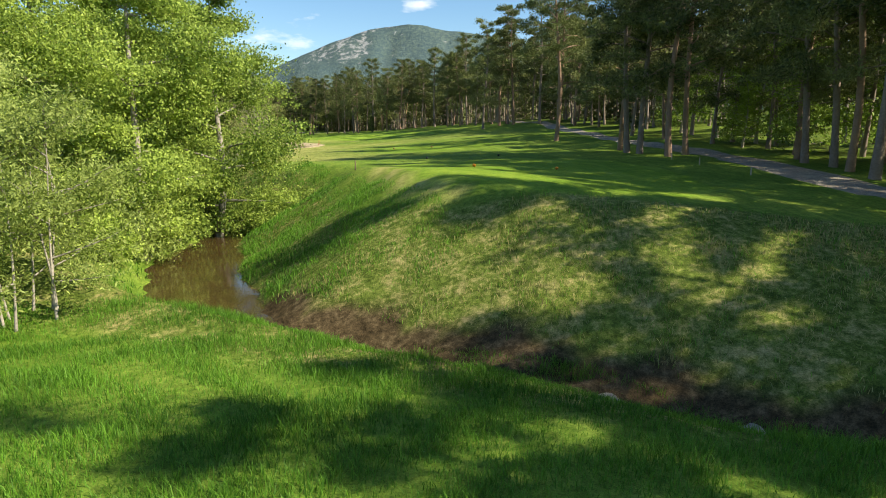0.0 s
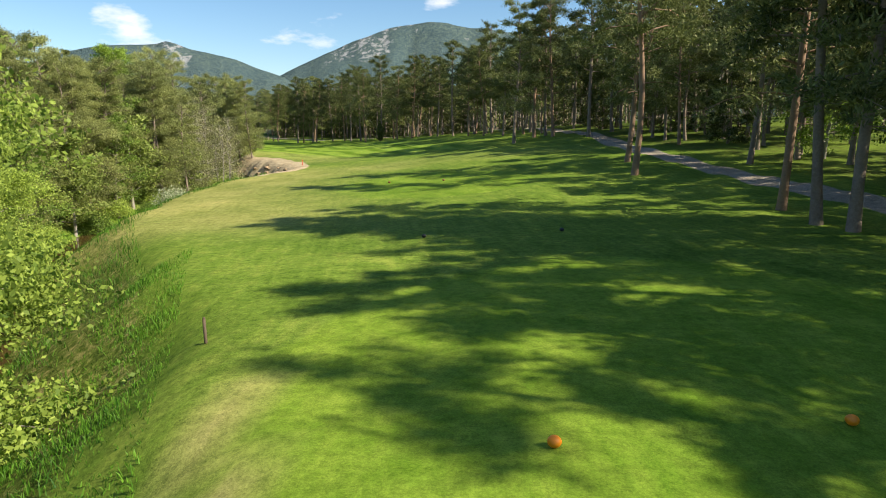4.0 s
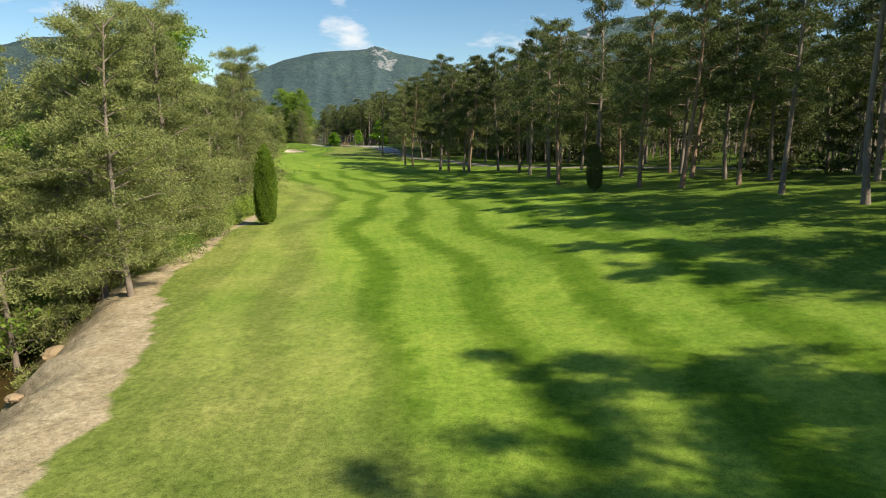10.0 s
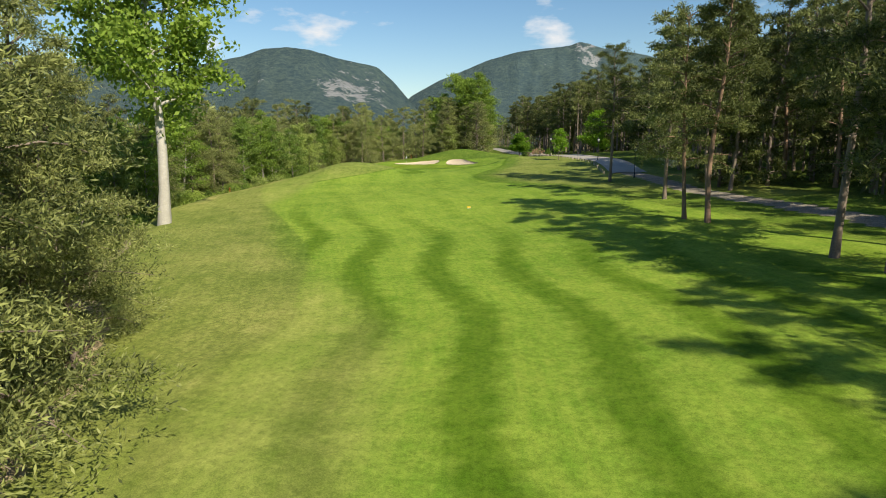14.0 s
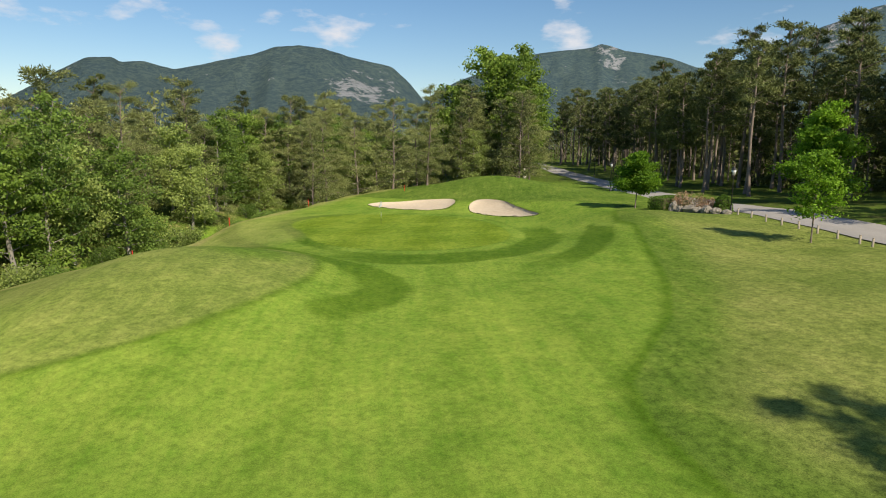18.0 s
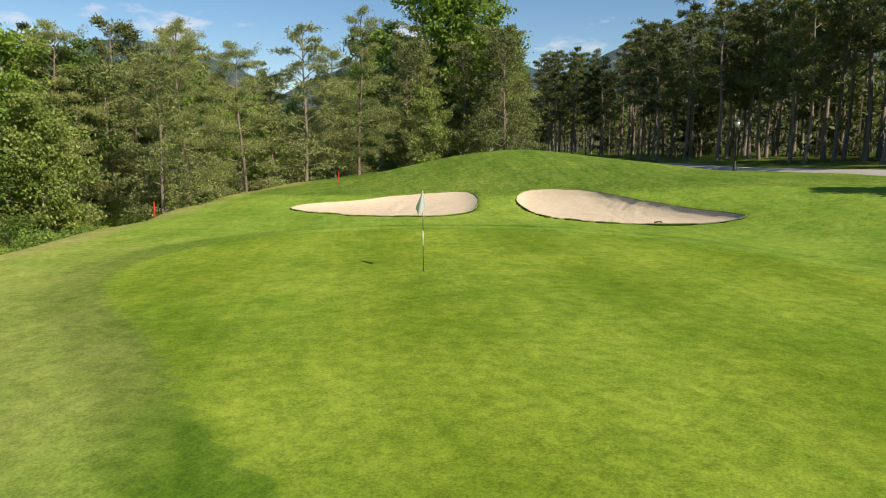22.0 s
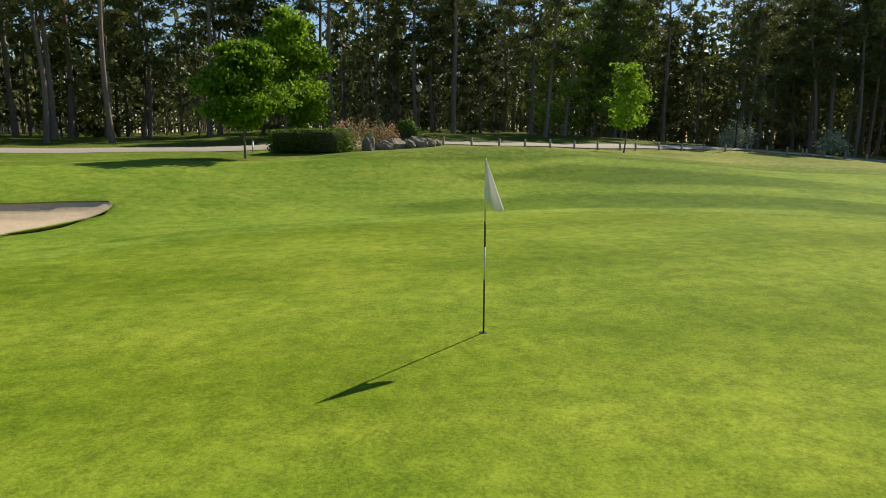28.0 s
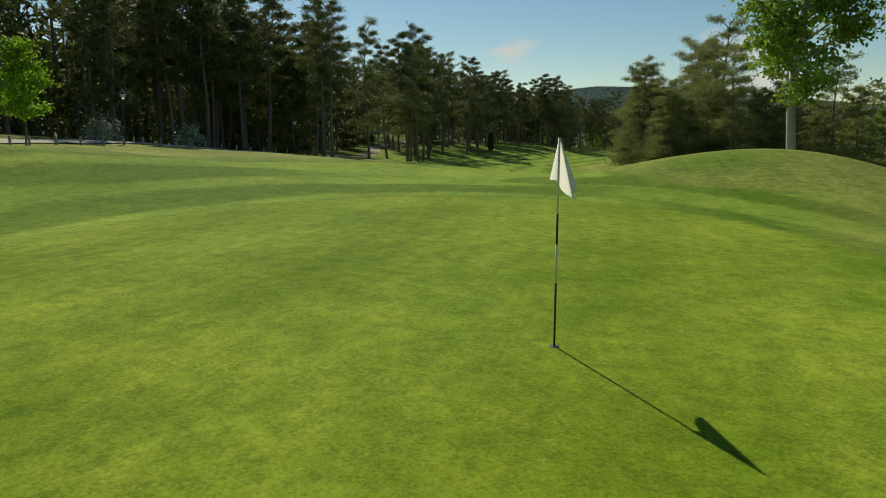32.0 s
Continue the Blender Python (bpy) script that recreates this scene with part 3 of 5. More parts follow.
    wild = np.maximum(wild, np.where(right, smooth(8, 6, ds), 0) * smooth(16, 20, y) * smooth(110, 100, y))
    wild = np.maximum(wild, np.where(ss < 0, 1.0, 0) * smooth(2, 4, ds) * smooth(16, 30, y - 0.5 * x) * 0.8)
    wood = np.clip(smooth(25, 33, n) + np.where(ss < 0, smooth(5, 10, ds), 0) * smooth(20, 40, y), 0, 1)
    wood = np.maximum(wood, smooth(337, 352, y))
    broad = 0.55 * smooth(80, 66, y)
    pebbles = smooth(1.45 + broad, 1.0 + broad, dc)
    mud = smooth(2.5 + 0.6 * np.sin(rs * 1.3) + 0.3 * np.sin(rs * 2.9), 0.7, ds) * smooth(34, 27, y) * smooth(-9, -5, x) * smooth(60, 40, x)
    mud = np.maximum(mud, smooth(1.7, 0.9, ds) * smooth(24, 30, y) * 0.9)
    return np.stack([fair, green, stripe, pebbles], -1), np.stack([dirt, np.clip(dry, 0, 1.3), np.clip(wild, 0, 1), wood], -1), np.stack([mud, mud, mud, mud], -1)


for _name, _mask in zip(("zone_a", "zone_b", "zone_c"), paint(_x.ravel(), _y.ravel())):
    _at = ground_me.attributes.new(_name, "FLOAT_COLOR", "POINT")
    _at.data.foreach_set("color", _mask.astype(np.float32).ravel())


_d, _s, _r, _ = along(LINE, _x.ravel(), _y.ravel(), ())
_mow = np.stack([_d * _s * 2.2, _r * 0.22, 0 * _r], -1)
ground_me.attributes.new("mow", "FLOAT_VECTOR", "POINT").data.foreach_set("vector", _mow.astype(np.float32).ravel())


def ribbon(name, line, width, mat, label, category, lift=0.03, cross=4, step=1.5, level=None):
    """A strip laid along a line on the ground, or on its own level, bedded in by its sides."""
    pts = []
    for a, b in zip(line, line[1:]):
        n = max(1, int(math.hypot(b[0] - a[0], b[1] - a[1]) / step))
        pts += [a + (b - a) * k / n for k in range(n)]
    pts = np.array(pts + [line[-1]])
    for _ in range(6):
        pts[1:-1] = (pts[:-2] + 2 * pts[1:-1] + pts[2:]) / 4
    t = np.gradient(pts[:, :2], axis=0)
    t /= np.linalg.norm(t, axis=1)[:, None]
    side = np.stack([t[:, 1], -t[:, 0]], -1)
    w = np.linspace(-width / 2, width / 2, cross + 1)
    xy = pts[:, None, :2] + side[:, None] * w[None, :, None]
    z = height(xy[..., 0], xy[..., 1]) + lift if level is None else np.repeat(pts[:, 2:3], cross + 1, 1)
    if level is None:
        z = 0.5 * z + 0.5 * z.mean(1, keepdims=True)
        z[:, 0] -= 0.12
        z[:, -1] -= 0.12
        z[:, 1:-1] = np.maximum(z[:, 1:-1], height(xy[:, 1:-1, 0], xy[:, 1:-1, 1]) + 0.02)
    v = np.concatenate([xy, z[..., None]], -1).reshape(-1, 3)
    k = cross + 1
    q = (np.arange(len(pts) - 1)[:, None] * k + np.arange(cross)[None]).ravel()
    me = fast_mesh(name, v, np.stack([q, q + 1, q + k + 1, q + k], -1), mat, True)
    return tagged(new(name, me), label, category, kind="structure")


ribbon("water", STREAM[:, :3] - np.array((0, 0, 0.5)) * smooth(1, 5, STREAM[:, :1]), 8.0, WATER, "shallow brown stream between grassy banks", "stream", cross=2, level=True)
ribbon("road", ROAD, 4.6, GRAVEL, "pale grey asphalt road along the pine wood", "road", 0.10, 8)

# ---- mountains ----


def mountain_material():
    """Wooded slopes with bare pale crags, distance haze mixed into their colour."""
    m, nt, b = material("mountain", 1.0)
    p = coords(nt)
    geo = nt.nodes.new("ShaderNodeNewGeometry")
    at = nt.nodes.new("ShaderNodeAttribute")
    at.attribute_name = "crag"
    n1, n2, n3 = noise_of(nt, p, 0.006, 8, 0.7), noise_of(nt, p, 0.055, 6, 0.85), noise_of(nt, p, 0.0018, 4)
    wood = ramp(nt, n2, [(0.43, (0.010, 0.024, 0.018)), (0.58, (0.125, 0.155, 0.085))])
    wood = mix(nt, n3, wood, ramp(nt, n1, [(0.4, (0.035, 0.060, 0.042)), (0.7, (0.085, 0.115, 0.068))]))
    rock = ramp(nt, n2, [(0.3, (0.20, 0.20, 0.19)), (0.7, (0.50, 0.48, 0.46))])
    streak = noise_of(nt, p, 0.024, 6, 0.8)
    f = calc(nt, "ADD", at.outputs["Fac"], calc(nt, "MULTIPLY_ADD", calc(nt, "ADD", calc(nt, "MULTIPLY", n1, 0.5), calc(nt, "MULTIPLY", streak, 0.5)), 5.0, -2.75))
    c = mix(nt, ramp(nt, f, [(0.50, (0, 0, 0)), (0.72, (1, 1, 1))]), wood, rock)
    # haze painted into the slopes: blue of the air between
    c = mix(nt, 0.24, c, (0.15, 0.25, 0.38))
    nt.links.new(c, b.inputs["Base Color"])
    b.inputs["Specular IOR Level"].default_value = 0.0
    bump(nt, b, n2, 1.0, 14.0)
    return m


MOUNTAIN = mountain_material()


def ridge(name, eye, profile, dist, deep, crags, label, seed=0):
    """A mountain on a ring round eye: profile of (yaw to the left in degrees, height), its slopes falling before and behind; crags: (yaw, width, strength, low, high)."""
    a = np.radians(np.linspace(profile[0][0], profile[-1][0], 150))
    h = np.interp(np.degrees(a), *zip(*profile)) if profile[0][0] < profile[-1][0] else np.interp(-np.degrees(a), [-p[0] for p in profile], [p[1] for p in profile])
    rows = np.linspace(-1, 1, 41)
    v, crag = [], []
    for j, u in enumerate(rows):
        r = dist + u * deep
        fall = (1 - abs(u)) ** 1.15
        for i, (ang, top) in enumerate(zip(a, h)):
            q = Vector((ang * 14 + seed, u * 3.0, seed))
            rug = noise.fractal(q, 0.9, 2.1, 6)
            gully = abs(noise.noise(Vector((ang * 30 + seed, u * 1.2, 4.0))))
            z = top * fall * (1 + 0.10 * rug * min(1, 6 * (1 - fall) + 0.12)) - gully * 0.05 * top * (fall * (1 - fall) * 4)
            v.append((eye[0] - r * math.sin(ang), eye[1] + r * math.cos(ang), z - 3))
            f = sum(s * math.exp(-(((math.degrees(ang) - y) / w) ** 2)) * (1 if lo < fall < hi else 0.25) for y, w, s, lo, hi in crags)
            crag.append(f)
    n = len(a)
    q = (np.arange(len(rows) - 1)[:, None] * n + np.arange(n - 1)[None]).ravel()
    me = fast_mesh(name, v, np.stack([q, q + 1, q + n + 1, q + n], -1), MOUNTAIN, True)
    me.attributes.new("crag", "FLOAT", "POINT").data.foreach_set("value", np.array(crag, np.float32))
    return tagged(new(name, me), label, "mountain", kind="structure")



EYE0 = (-40.0, 150.0)
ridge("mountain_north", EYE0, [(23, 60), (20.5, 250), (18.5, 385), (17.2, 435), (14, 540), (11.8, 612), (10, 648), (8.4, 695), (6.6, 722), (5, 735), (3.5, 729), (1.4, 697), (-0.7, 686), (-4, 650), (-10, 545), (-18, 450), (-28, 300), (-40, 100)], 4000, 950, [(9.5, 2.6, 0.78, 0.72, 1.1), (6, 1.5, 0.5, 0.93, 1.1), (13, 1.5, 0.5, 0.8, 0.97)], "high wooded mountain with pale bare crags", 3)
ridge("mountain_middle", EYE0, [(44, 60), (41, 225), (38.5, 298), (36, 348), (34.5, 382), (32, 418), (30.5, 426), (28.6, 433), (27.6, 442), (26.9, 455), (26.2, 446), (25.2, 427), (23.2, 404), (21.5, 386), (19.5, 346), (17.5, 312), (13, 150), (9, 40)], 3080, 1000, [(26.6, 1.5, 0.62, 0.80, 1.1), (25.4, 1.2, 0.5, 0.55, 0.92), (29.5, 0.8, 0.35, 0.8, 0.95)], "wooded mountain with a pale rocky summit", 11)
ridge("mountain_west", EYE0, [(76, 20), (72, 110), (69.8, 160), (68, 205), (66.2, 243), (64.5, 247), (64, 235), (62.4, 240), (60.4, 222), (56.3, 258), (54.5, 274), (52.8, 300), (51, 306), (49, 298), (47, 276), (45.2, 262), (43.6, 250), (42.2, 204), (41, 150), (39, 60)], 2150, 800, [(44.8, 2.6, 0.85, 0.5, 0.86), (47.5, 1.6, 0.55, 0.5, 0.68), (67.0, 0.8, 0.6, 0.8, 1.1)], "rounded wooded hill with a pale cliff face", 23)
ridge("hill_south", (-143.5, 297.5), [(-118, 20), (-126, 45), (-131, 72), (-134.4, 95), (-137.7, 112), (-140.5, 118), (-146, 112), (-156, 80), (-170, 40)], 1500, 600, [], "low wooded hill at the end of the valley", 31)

# ---- trees ----


def tube(pts, radii, n=7):
    """Points and quads of a limb through pts."""
    pts = np.asarray(pts, float)
    t = np.gradient(pts, axis=0)
    t /= np.linalg.norm(t, axis=1)[:, None] + 1e-9
    a = np.cross(t, (0.31, 0.9, 0.12))
    a /= np.linalg.norm(a, axis=1)[:, None] + 1e-9
    b = np.cross(t, a)
    ang = 2 * math.pi * np.arange(n) / n
    v = pts[:, None] + np.asarray(radii)[:, None, None] * (np.cos(ang)[None, :, None] * a[:, None] + np.sin(ang)[None, :, None] * b[:, None])
    i = (np.arange(len(pts) - 1)[:, None] * n + np.arange(n)[None]).ravel()
    j = (np.arange(len(pts) - 1)[:, None] * n + (np.arange(n)[None] + 1) % n).ravel()
    return v.reshape(-1, 3), np.stack([i, j, j + n, i + n], -1)


def joined(tubes):
    v, f, k = [], [], 0
    for a, b in tubes:
        v.append(a)
        f.append(b + k)
        k += len(a)
    return np.concatenate(v), np.concatenate(f)


def leaves(rng, centres, per, spread, length, width, outward=None, droop=0.0, burst=0.0):
    """Small pointed quads strewn round centres."""
    n = len(centres) * per
    c = np.repeat(np.asarray(centres, float), per, 0)
    off = rng.normal(0, 1, (n, 3)) * np.asarray(spread)
    c = c + off
    d = rng.normal(0, 1, (n, 3))
    if outward is not None:
        d = d * 0.75 + np.repeat(np.asarray(outward, float), per, 0)
    if burst:
        d = d * (1 - burst) + off / np.asarray(spread) * burst
    d[:, 2] -= droop
    d /= np.linalg.norm(d, axis=1)[:, None] + 1e-9
    s = np.cross(d, rng.normal(0, 1, (n, 3)))
    s /= np.linalg.norm(s, axis=1)[:, None] + 1e-9
    k = rng.uniform(0.7, 1.3, (n, 1))
    L, W = length * k, width * k
    v = np.stack([c - d * L / 2, c + s * W / 2, c + d * L / 2, c - s * W / 2], 1)
    return v.reshape(-1, 3), np.arange(4 * n).reshape(-1, 4)


def bent(rng, base, top, bend, n=9):
    f = np.linspace(0, 1, n)[:, None]
    p = np.asarray(base) * (1 - f) + np.asarray(top) * f
    k = rng.normal(0, 1, 3) * bend
    k[2] = 0
    return p + np.sin(f * math.pi) * k + np.sin(f * 2 * math.pi) * rng.normal(0, bend * 0.4, 3) * (1, 1, 0)


def tree_of(name, label, category, trunk, crown, bark, leaf, extra=(), parts=("trunk", "crown")):
    """An Empty with trunk and crown; kept as the first of its kind."""
    ob = new(name)
    tagged(ob, label, category)
    o = new(parts[0], fast_mesh(parts[0], *trunk, bark, True))
    o.parent = ob
    o = new(parts[1], fast_mesh(parts[1], *crown, leaf))
    o.parent = ob
    for nm, data, mat in extra:
        o = new(nm, fast_mesh(nm, *data, mat, True))
        o.parent = ob
    return ob


def pine(seed, high, bare, reach, clumps, per, leaf, bark=None, label="tall Scots pine with a bare trunk and ragged dark crown", size=0.46, dead=6, name="pine_tree", thin=0.24):
    """A Scots pine: a long trunk, flat layered limbs high up, tufts of needles, dead stubs below."""
    rng = np.random.default_rng(seed)
    axis = bent(rng, (0, 0, -0.4), (rng.normal(0, 0.4), rng.normal(0, 0.4), high), 0.018 * high, 11)
    r = np.interp(np.linspace(0, 1, 11), [0, 0.06, 0.6, 1], [0.23, 0.17, 0.11, 0.03]) * high / 15
    tubes = [tube(axis, r, 8)]
    tips, outs = [], []
    limbs = max(14, int(2.5 * high * (1 - bare)))
    for k in range(limbs):
        f = bare + (1 - bare) * (k + rng.uniform(0, 0.8)) / limbs
        f = min(f, 0.985)
        at = np.array([np.interp(f, np.linspace(0, 1, 11), axis[:, c]) for c in range(3)])
        g = (f - bare) / (1 - bare)
        span = reach * (0.45 + 0.75 * math.sin(min(1, g * 1.25 + 0.22) * math.pi * 0.85)) * rng.uniform(0.6, 1.15) * (1 - 0.45 * g)
        a = k * 2.4 + rng.uniform(-0.5, 0.5)
        up = -0.08 + 0.65 * g + rng.uniform(-0.2, 0.2)
        end = at + span * np.array([math.cos(a), math.sin(a), up])
        lp = bent(rng, at, end, 0.08 * span, 5)
        lp[:, 2] += 0.12 * span * np.sin(np.linspace(0, 1, 5) * math.pi)
        tubes.append(tube(lp, np.linspace(0.055, 0.012, 5) * high / 15, 4))
        m = max(3, int(clumps / limbs * (0.6 + 0.8 * span / reach)))
        for q in range(m):
            h = rng.uniform(0.35, 1.0) ** 0.8
            p = np.array([np.interp(h, np.linspace(0, 1, 5), lp[:, c]) for c in range(3)])
            tips.append(p + rng.normal(0, 1, 3) * (0.16 * span, 0.16 * span, 0.07 * span))
            outs.append((math.cos(a) * 0.6, math.sin(a) * 0.6, 0.45))
    for k in range(dead):
        f = rng.uniform(min(0.2, bare), bare + 0.1)
        at = np.array([np.interp(f, np.linspace(0, 1, 11), axis[:, c]) for c in range(3)])
        a = rng.uniform(0, 6.28)
        L = rng.uniform(0.5, 1.6)
        tubes.append(tube(bent(rng, at, at + L * np.array([math.cos(a), math.sin(a), -0.1]), 0.1, 4), (0.03, 0.022, 0.015, 0.006), 4))
    crown = leaves(rng, tips, per, (0.21, 0.21, 0.14), size, size * thin, outs, 0.0, 0.5)
    return tree_of(name, label, "tree", joined(tubes), crown, bark or BARK, leaf)


def broadleaf(seed, high, fork, reach, clumps, per, leaf, bark, label, size=0.14, stems=1, low=0.25, name="broadleaf_tree", droop=0.2, thick=1.0, spread=0.33, wide=0.6):
    """A leafy tree: one or more stems, rising limbs with twigs, leaves in sprays with gaps between."""
    rng = np.random.default_rng(seed)
    tubes, tips = [], []
    for s in range(stems):
        a0 = 6.28 * s / stems + rng.uniform(0, 1)
        lean = (0.22 + rng.uniform(0, 0.12)) * reach if stems > 1 else 0.05 * reach
        base = np.array([0.10 * stems * math.cos(a0) * (stems > 1), 0.10 * stems * math.sin(a0) * (stems > 1), -0.3])
        axis = bent(rng, base, (lean * math.cos(a0), lean * math.sin(a0), high * rng.uniform(0.86, 0.97)), 0.025 * high, 9)
        tubes.append(tube(axis, np.interp(np.linspace(0, 1, 9), [0, 0.08, 1], [0.20, 0.15, 0.02]) * thick * high / 10 / stems**0.45, 7))
        limbs = int(22 / stems**0.6)
        for k in range(limbs):
            f = fork + (0.97 - fork) * (k + rng.uniform(0, 1)) / limbs
            at = np.array([np.interp(f, np.linspace(0, 1, 9), axis[:, c]) for c in range(3)])
            g = (f - fork) / (1 - fork)
            span = reach * (0.55 + 0.5 * math.sin(math.pi * (0.2 + 0.75 * g))) * rng.uniform(0.6, 1.1) * (1.05 - 0.6 * g)
            a = k * 2.4 + a0 + rng.uniform(-0.6, 0.6)
            up = low + 0.55 * g + rng.uniform(-0.25, 0.25)
            end = at + span * np.array([math.cos(a), math.sin(a), up])
            lp = bent(rng, at, end, 0.10 * span, 6)
            tubes.append(tube(lp, np.linspace(0.05, 0.008, 6) * thick * high / 10, 4))
            m = max(3, int(clumps / (limbs * stems) * (0.5 + span / reach)))
            for q in range(m):
                h = rng.uniform(0.25, 1.08)
                p = np.array([np.interp(h, np.linspace(0, 1, 6), lp[:, c]) for c in range(3)])
                tips.append(p + rng.normal(0, 1, 3) * np.array((0.17, 0.17, 0.12)) * span)
    crown = leaves(rng, tips, per, (spread, spread, spread * 0.42), size, size * wide, None, droop)
    return tree_of(name, label, "tree", joined(tubes), crown, bark, leaf)


def shrub(seed, wide, high, clumps, per, leaf, label, size=0.12, name="shrub", category="bush"):
    """A bush: stems from the ground and an uneven dome of leaves."""
    rng = np.random.default_rng(seed)
    tubes, tips = [], []
    for k in range(9):
        a = rng.uniform(0, 6.28)
        end = np.array([math.cos(a) * wide * rng.uniform(0.1, 0.4), math.sin(a) * wide * rng.uniform(0.1, 0.4), high * rng.uniform(0.5, 0.9)])
        tubes.append(tube(bent(rng, (end[0] * 0.2, end[1] * 0.2, -0.15), end, 0.1, 5), np.linspace(0.03, 0.006, 5), 4))
    for _ in range(clumps):
        a, u = rng.uniform(0, 6.28), rng.uniform(0, 1)
        lump = 1 + 0.22 * math.sin(3 * a + seed) + 0.15 * math.sin(5 * a + 2 * seed)
        rr = rng.uniform(0.55, 1.0)
        tips.append((math.cos(a) * wide / 2 * lump * rr * math.sqrt(1 - u * u * 0.8), math.sin(a) * wide / 2 * lump * rr * math.sqrt(1 - u * u * 0.8), high * (0.12 + 0.83 * u * rr)))
    crown = leaves(rng, tips, per, wide * 0.07, size, size * 0.6)
    return tree_of(name, label, category, joined(tubes), crown, BARK_GREY, leaf, (), ("stem", "foliage"))


def put(proto, x, y, turn=None, scale=1.0, used=set(), z=None, lean=0.0, group=""):
    """Stand a tree at a place; the first use takes the model itself, later ones are copies."""
    m = pose(x, y, (ground_at(x, y) if z is None else z), lean, 0, random.uniform(0, 360) if turn is None else turn) @ Matrix.Scale(scale, 4)
    if proto.name not in used:
        used.add(proto.name)
        proto.matrix_basis = m
        ob = proto
    else:
        s = proto.scale[0]
        ob = copy_thing(proto, m @ Matrix.Scale(1 / s, 4))
    if group:
        ob["group"] = group
    return ob


def rough_pine(rng, high, bare, wide):
    """A far pine of few faces, for the depth of the woods."""
    v, f = tube(((0, 0, -0.5), (0, 0, high * 0.55), (0, 0, high * 0.95)), (0.17, 0.13, 0.03), 4)
    n = 110
    u = rng.uniform(0, 1, n) ** 0.85
    a = rng.uniform(0, 6.28, n)
    r = wide * np.sqrt(rng.uniform(0.05, 1, n)) * (0.55 + 0.6 * np.sin(np.clip(u * 1.2 + 0.25, 0, 1) * 2.7)) * (1 - 0.4 * u)
    c = np.stack([r * np.cos(a), r * np.sin(a), high * (bare + (1 - bare) * u)], -1)
    lv, lf = leaves(rng, c, 1, 0.2, 1.15, 0.46, c * (0.25, 0.25, 0) / wide)
    return v, f, lv, lf


def far_wood(name, n, xs, ys, ok, gap, label, lo=0.8, hi=1.15, seed=1, low=False, mat=None):
    """The depth of a wood, trunks and crowns in one sheet of stuff."""
    rng = np.random.default_rng(seed)
    models = [rough_pine(rng, h, b, w) for h, b, w in (((14, 0.08, 3.0), (13, 0.1, 3.2), (15, 0.2, 2.9), (11, 0.04, 3.2), (17, 0.4, 2.7)) if low else ((16, 0.45, 2.6), (17, 0.5, 2.4), (14, 0.3, 2.9), (12, 0.12, 3.0), (18, 0.55, 2.7)))]
    x, y = rng.uniform(*xs, n * 4), rng.uniform(*ys, n * 4)
    keep = ok(x, y)
    x, y = x[keep][:n], y[keep][:n]
    z = height(x, y)
    tv, tf, lv, lf, kt, kl = [], [], [], [], 0, 0
    for px, py, pz in zip(x, y, z):
        v, f, a, b = models[rng.integers(len(models))]
        t, s = rng.uniform(0, 6.28), rng.uniform(lo, hi)
        m = np.array([[math.cos(t), math.sin(t), 0], [-math.sin(t), math.cos(t), 0], [0, 0, 1]]) * s
        tv.append(v @ m + (px, py, pz))
        tf.append(f + kt)
        kt += len(v)
        lv.append(a @ m + (px, py, pz))
        lf.append(b + kl)
        kl += len(a)
    tv, tf, lv, lf = (np.concatenate(q) for q in (tv, tf, lv, lf))
    me = fast_mesh(name, np.concatenate([tv, lv]), np.concatenate([tf, lf + len(tv)]), None)
    me.materials.append(BARK)
    me.materials.append(mat or (PINE if low else PINE_SHADE_DARK))
    me.polygons.foreach_set("material_index", np.concatenate([np.zeros(len(tf), np.int32), np.ones(len(lf), np.int32)]))
    return tagged(new(name, me), label, "woodland", kind="stuff")


def rod(line, x, y):
    d, s, r, _ = along(line, x, y, ())
    return d * s


TWIGGY = leafy("dead_sprays", (0.120, 0.125, 0.055), (0.300, 0.310, 0.160), 0.25)
NEAR = [pine(10 + k, h, b, r, 640, 27, PINE_SHADE_DARK if k % 2 else PINE_HALF_SHADE, BARK if k % 3 else BARK_RED, size=0.26, thin=0.25) for k, (h, b, r) in enumerate(((17.5, 0.30, 3.9), (19, 0.38, 4.0), (16.5, 0.24, 3.8), (18.5, 0.42, 3.6)))]
MID = [pine(30 + k, h, b, r, 300, 15, PINE_HALF_SHADE if k % 2 else PINE_SHADE_DARK, None, thin=0.25, size=0.42, dead=3, label="slender Scots pine in a dense dark wood", name="slender_pine") for k, (h, b, r) in enumerate(((17, 0.46, 3.2), (18.5, 0.54, 3.0), (15.5, 0.38, 3.2), (19, 0.58, 3.2)))]
SHADY = [pine(55 + k, h, b, r, 360, 15, PINE_SHADE_DARK, None, thin=0.27, size=0.42, dead=2, label="dark bushy pine inside the shady wood", name="shady_pine") for k, (h, b, r) in enumerate(((14, 0.05, 3.2), (12, 0.04, 3.0)))]
BUSHY = [pine(50 + k, h, b, r, 440, 22, PINE, None, thin=0.27, size=0.32, dead=2, label="bushy Scots pine clothed almost to the ground", name="bushy_pine") for k, (h, b, r) in enumerate(((13, 0.05, 4.0), (15, 0.08, 4.3), (11, 0.03, 3.7)))]
FINE = [pine(60 + k, h, b, r, 1150, 32, PINE, None, size=0.18, thin=0.26, dead=8, label="feathery Scots pine leaning out from the bank", name="bank_pine") for k, (h, b, r) in enumerate(((14, 0.06, 4.1), (16, 0.10, 4.3)))]
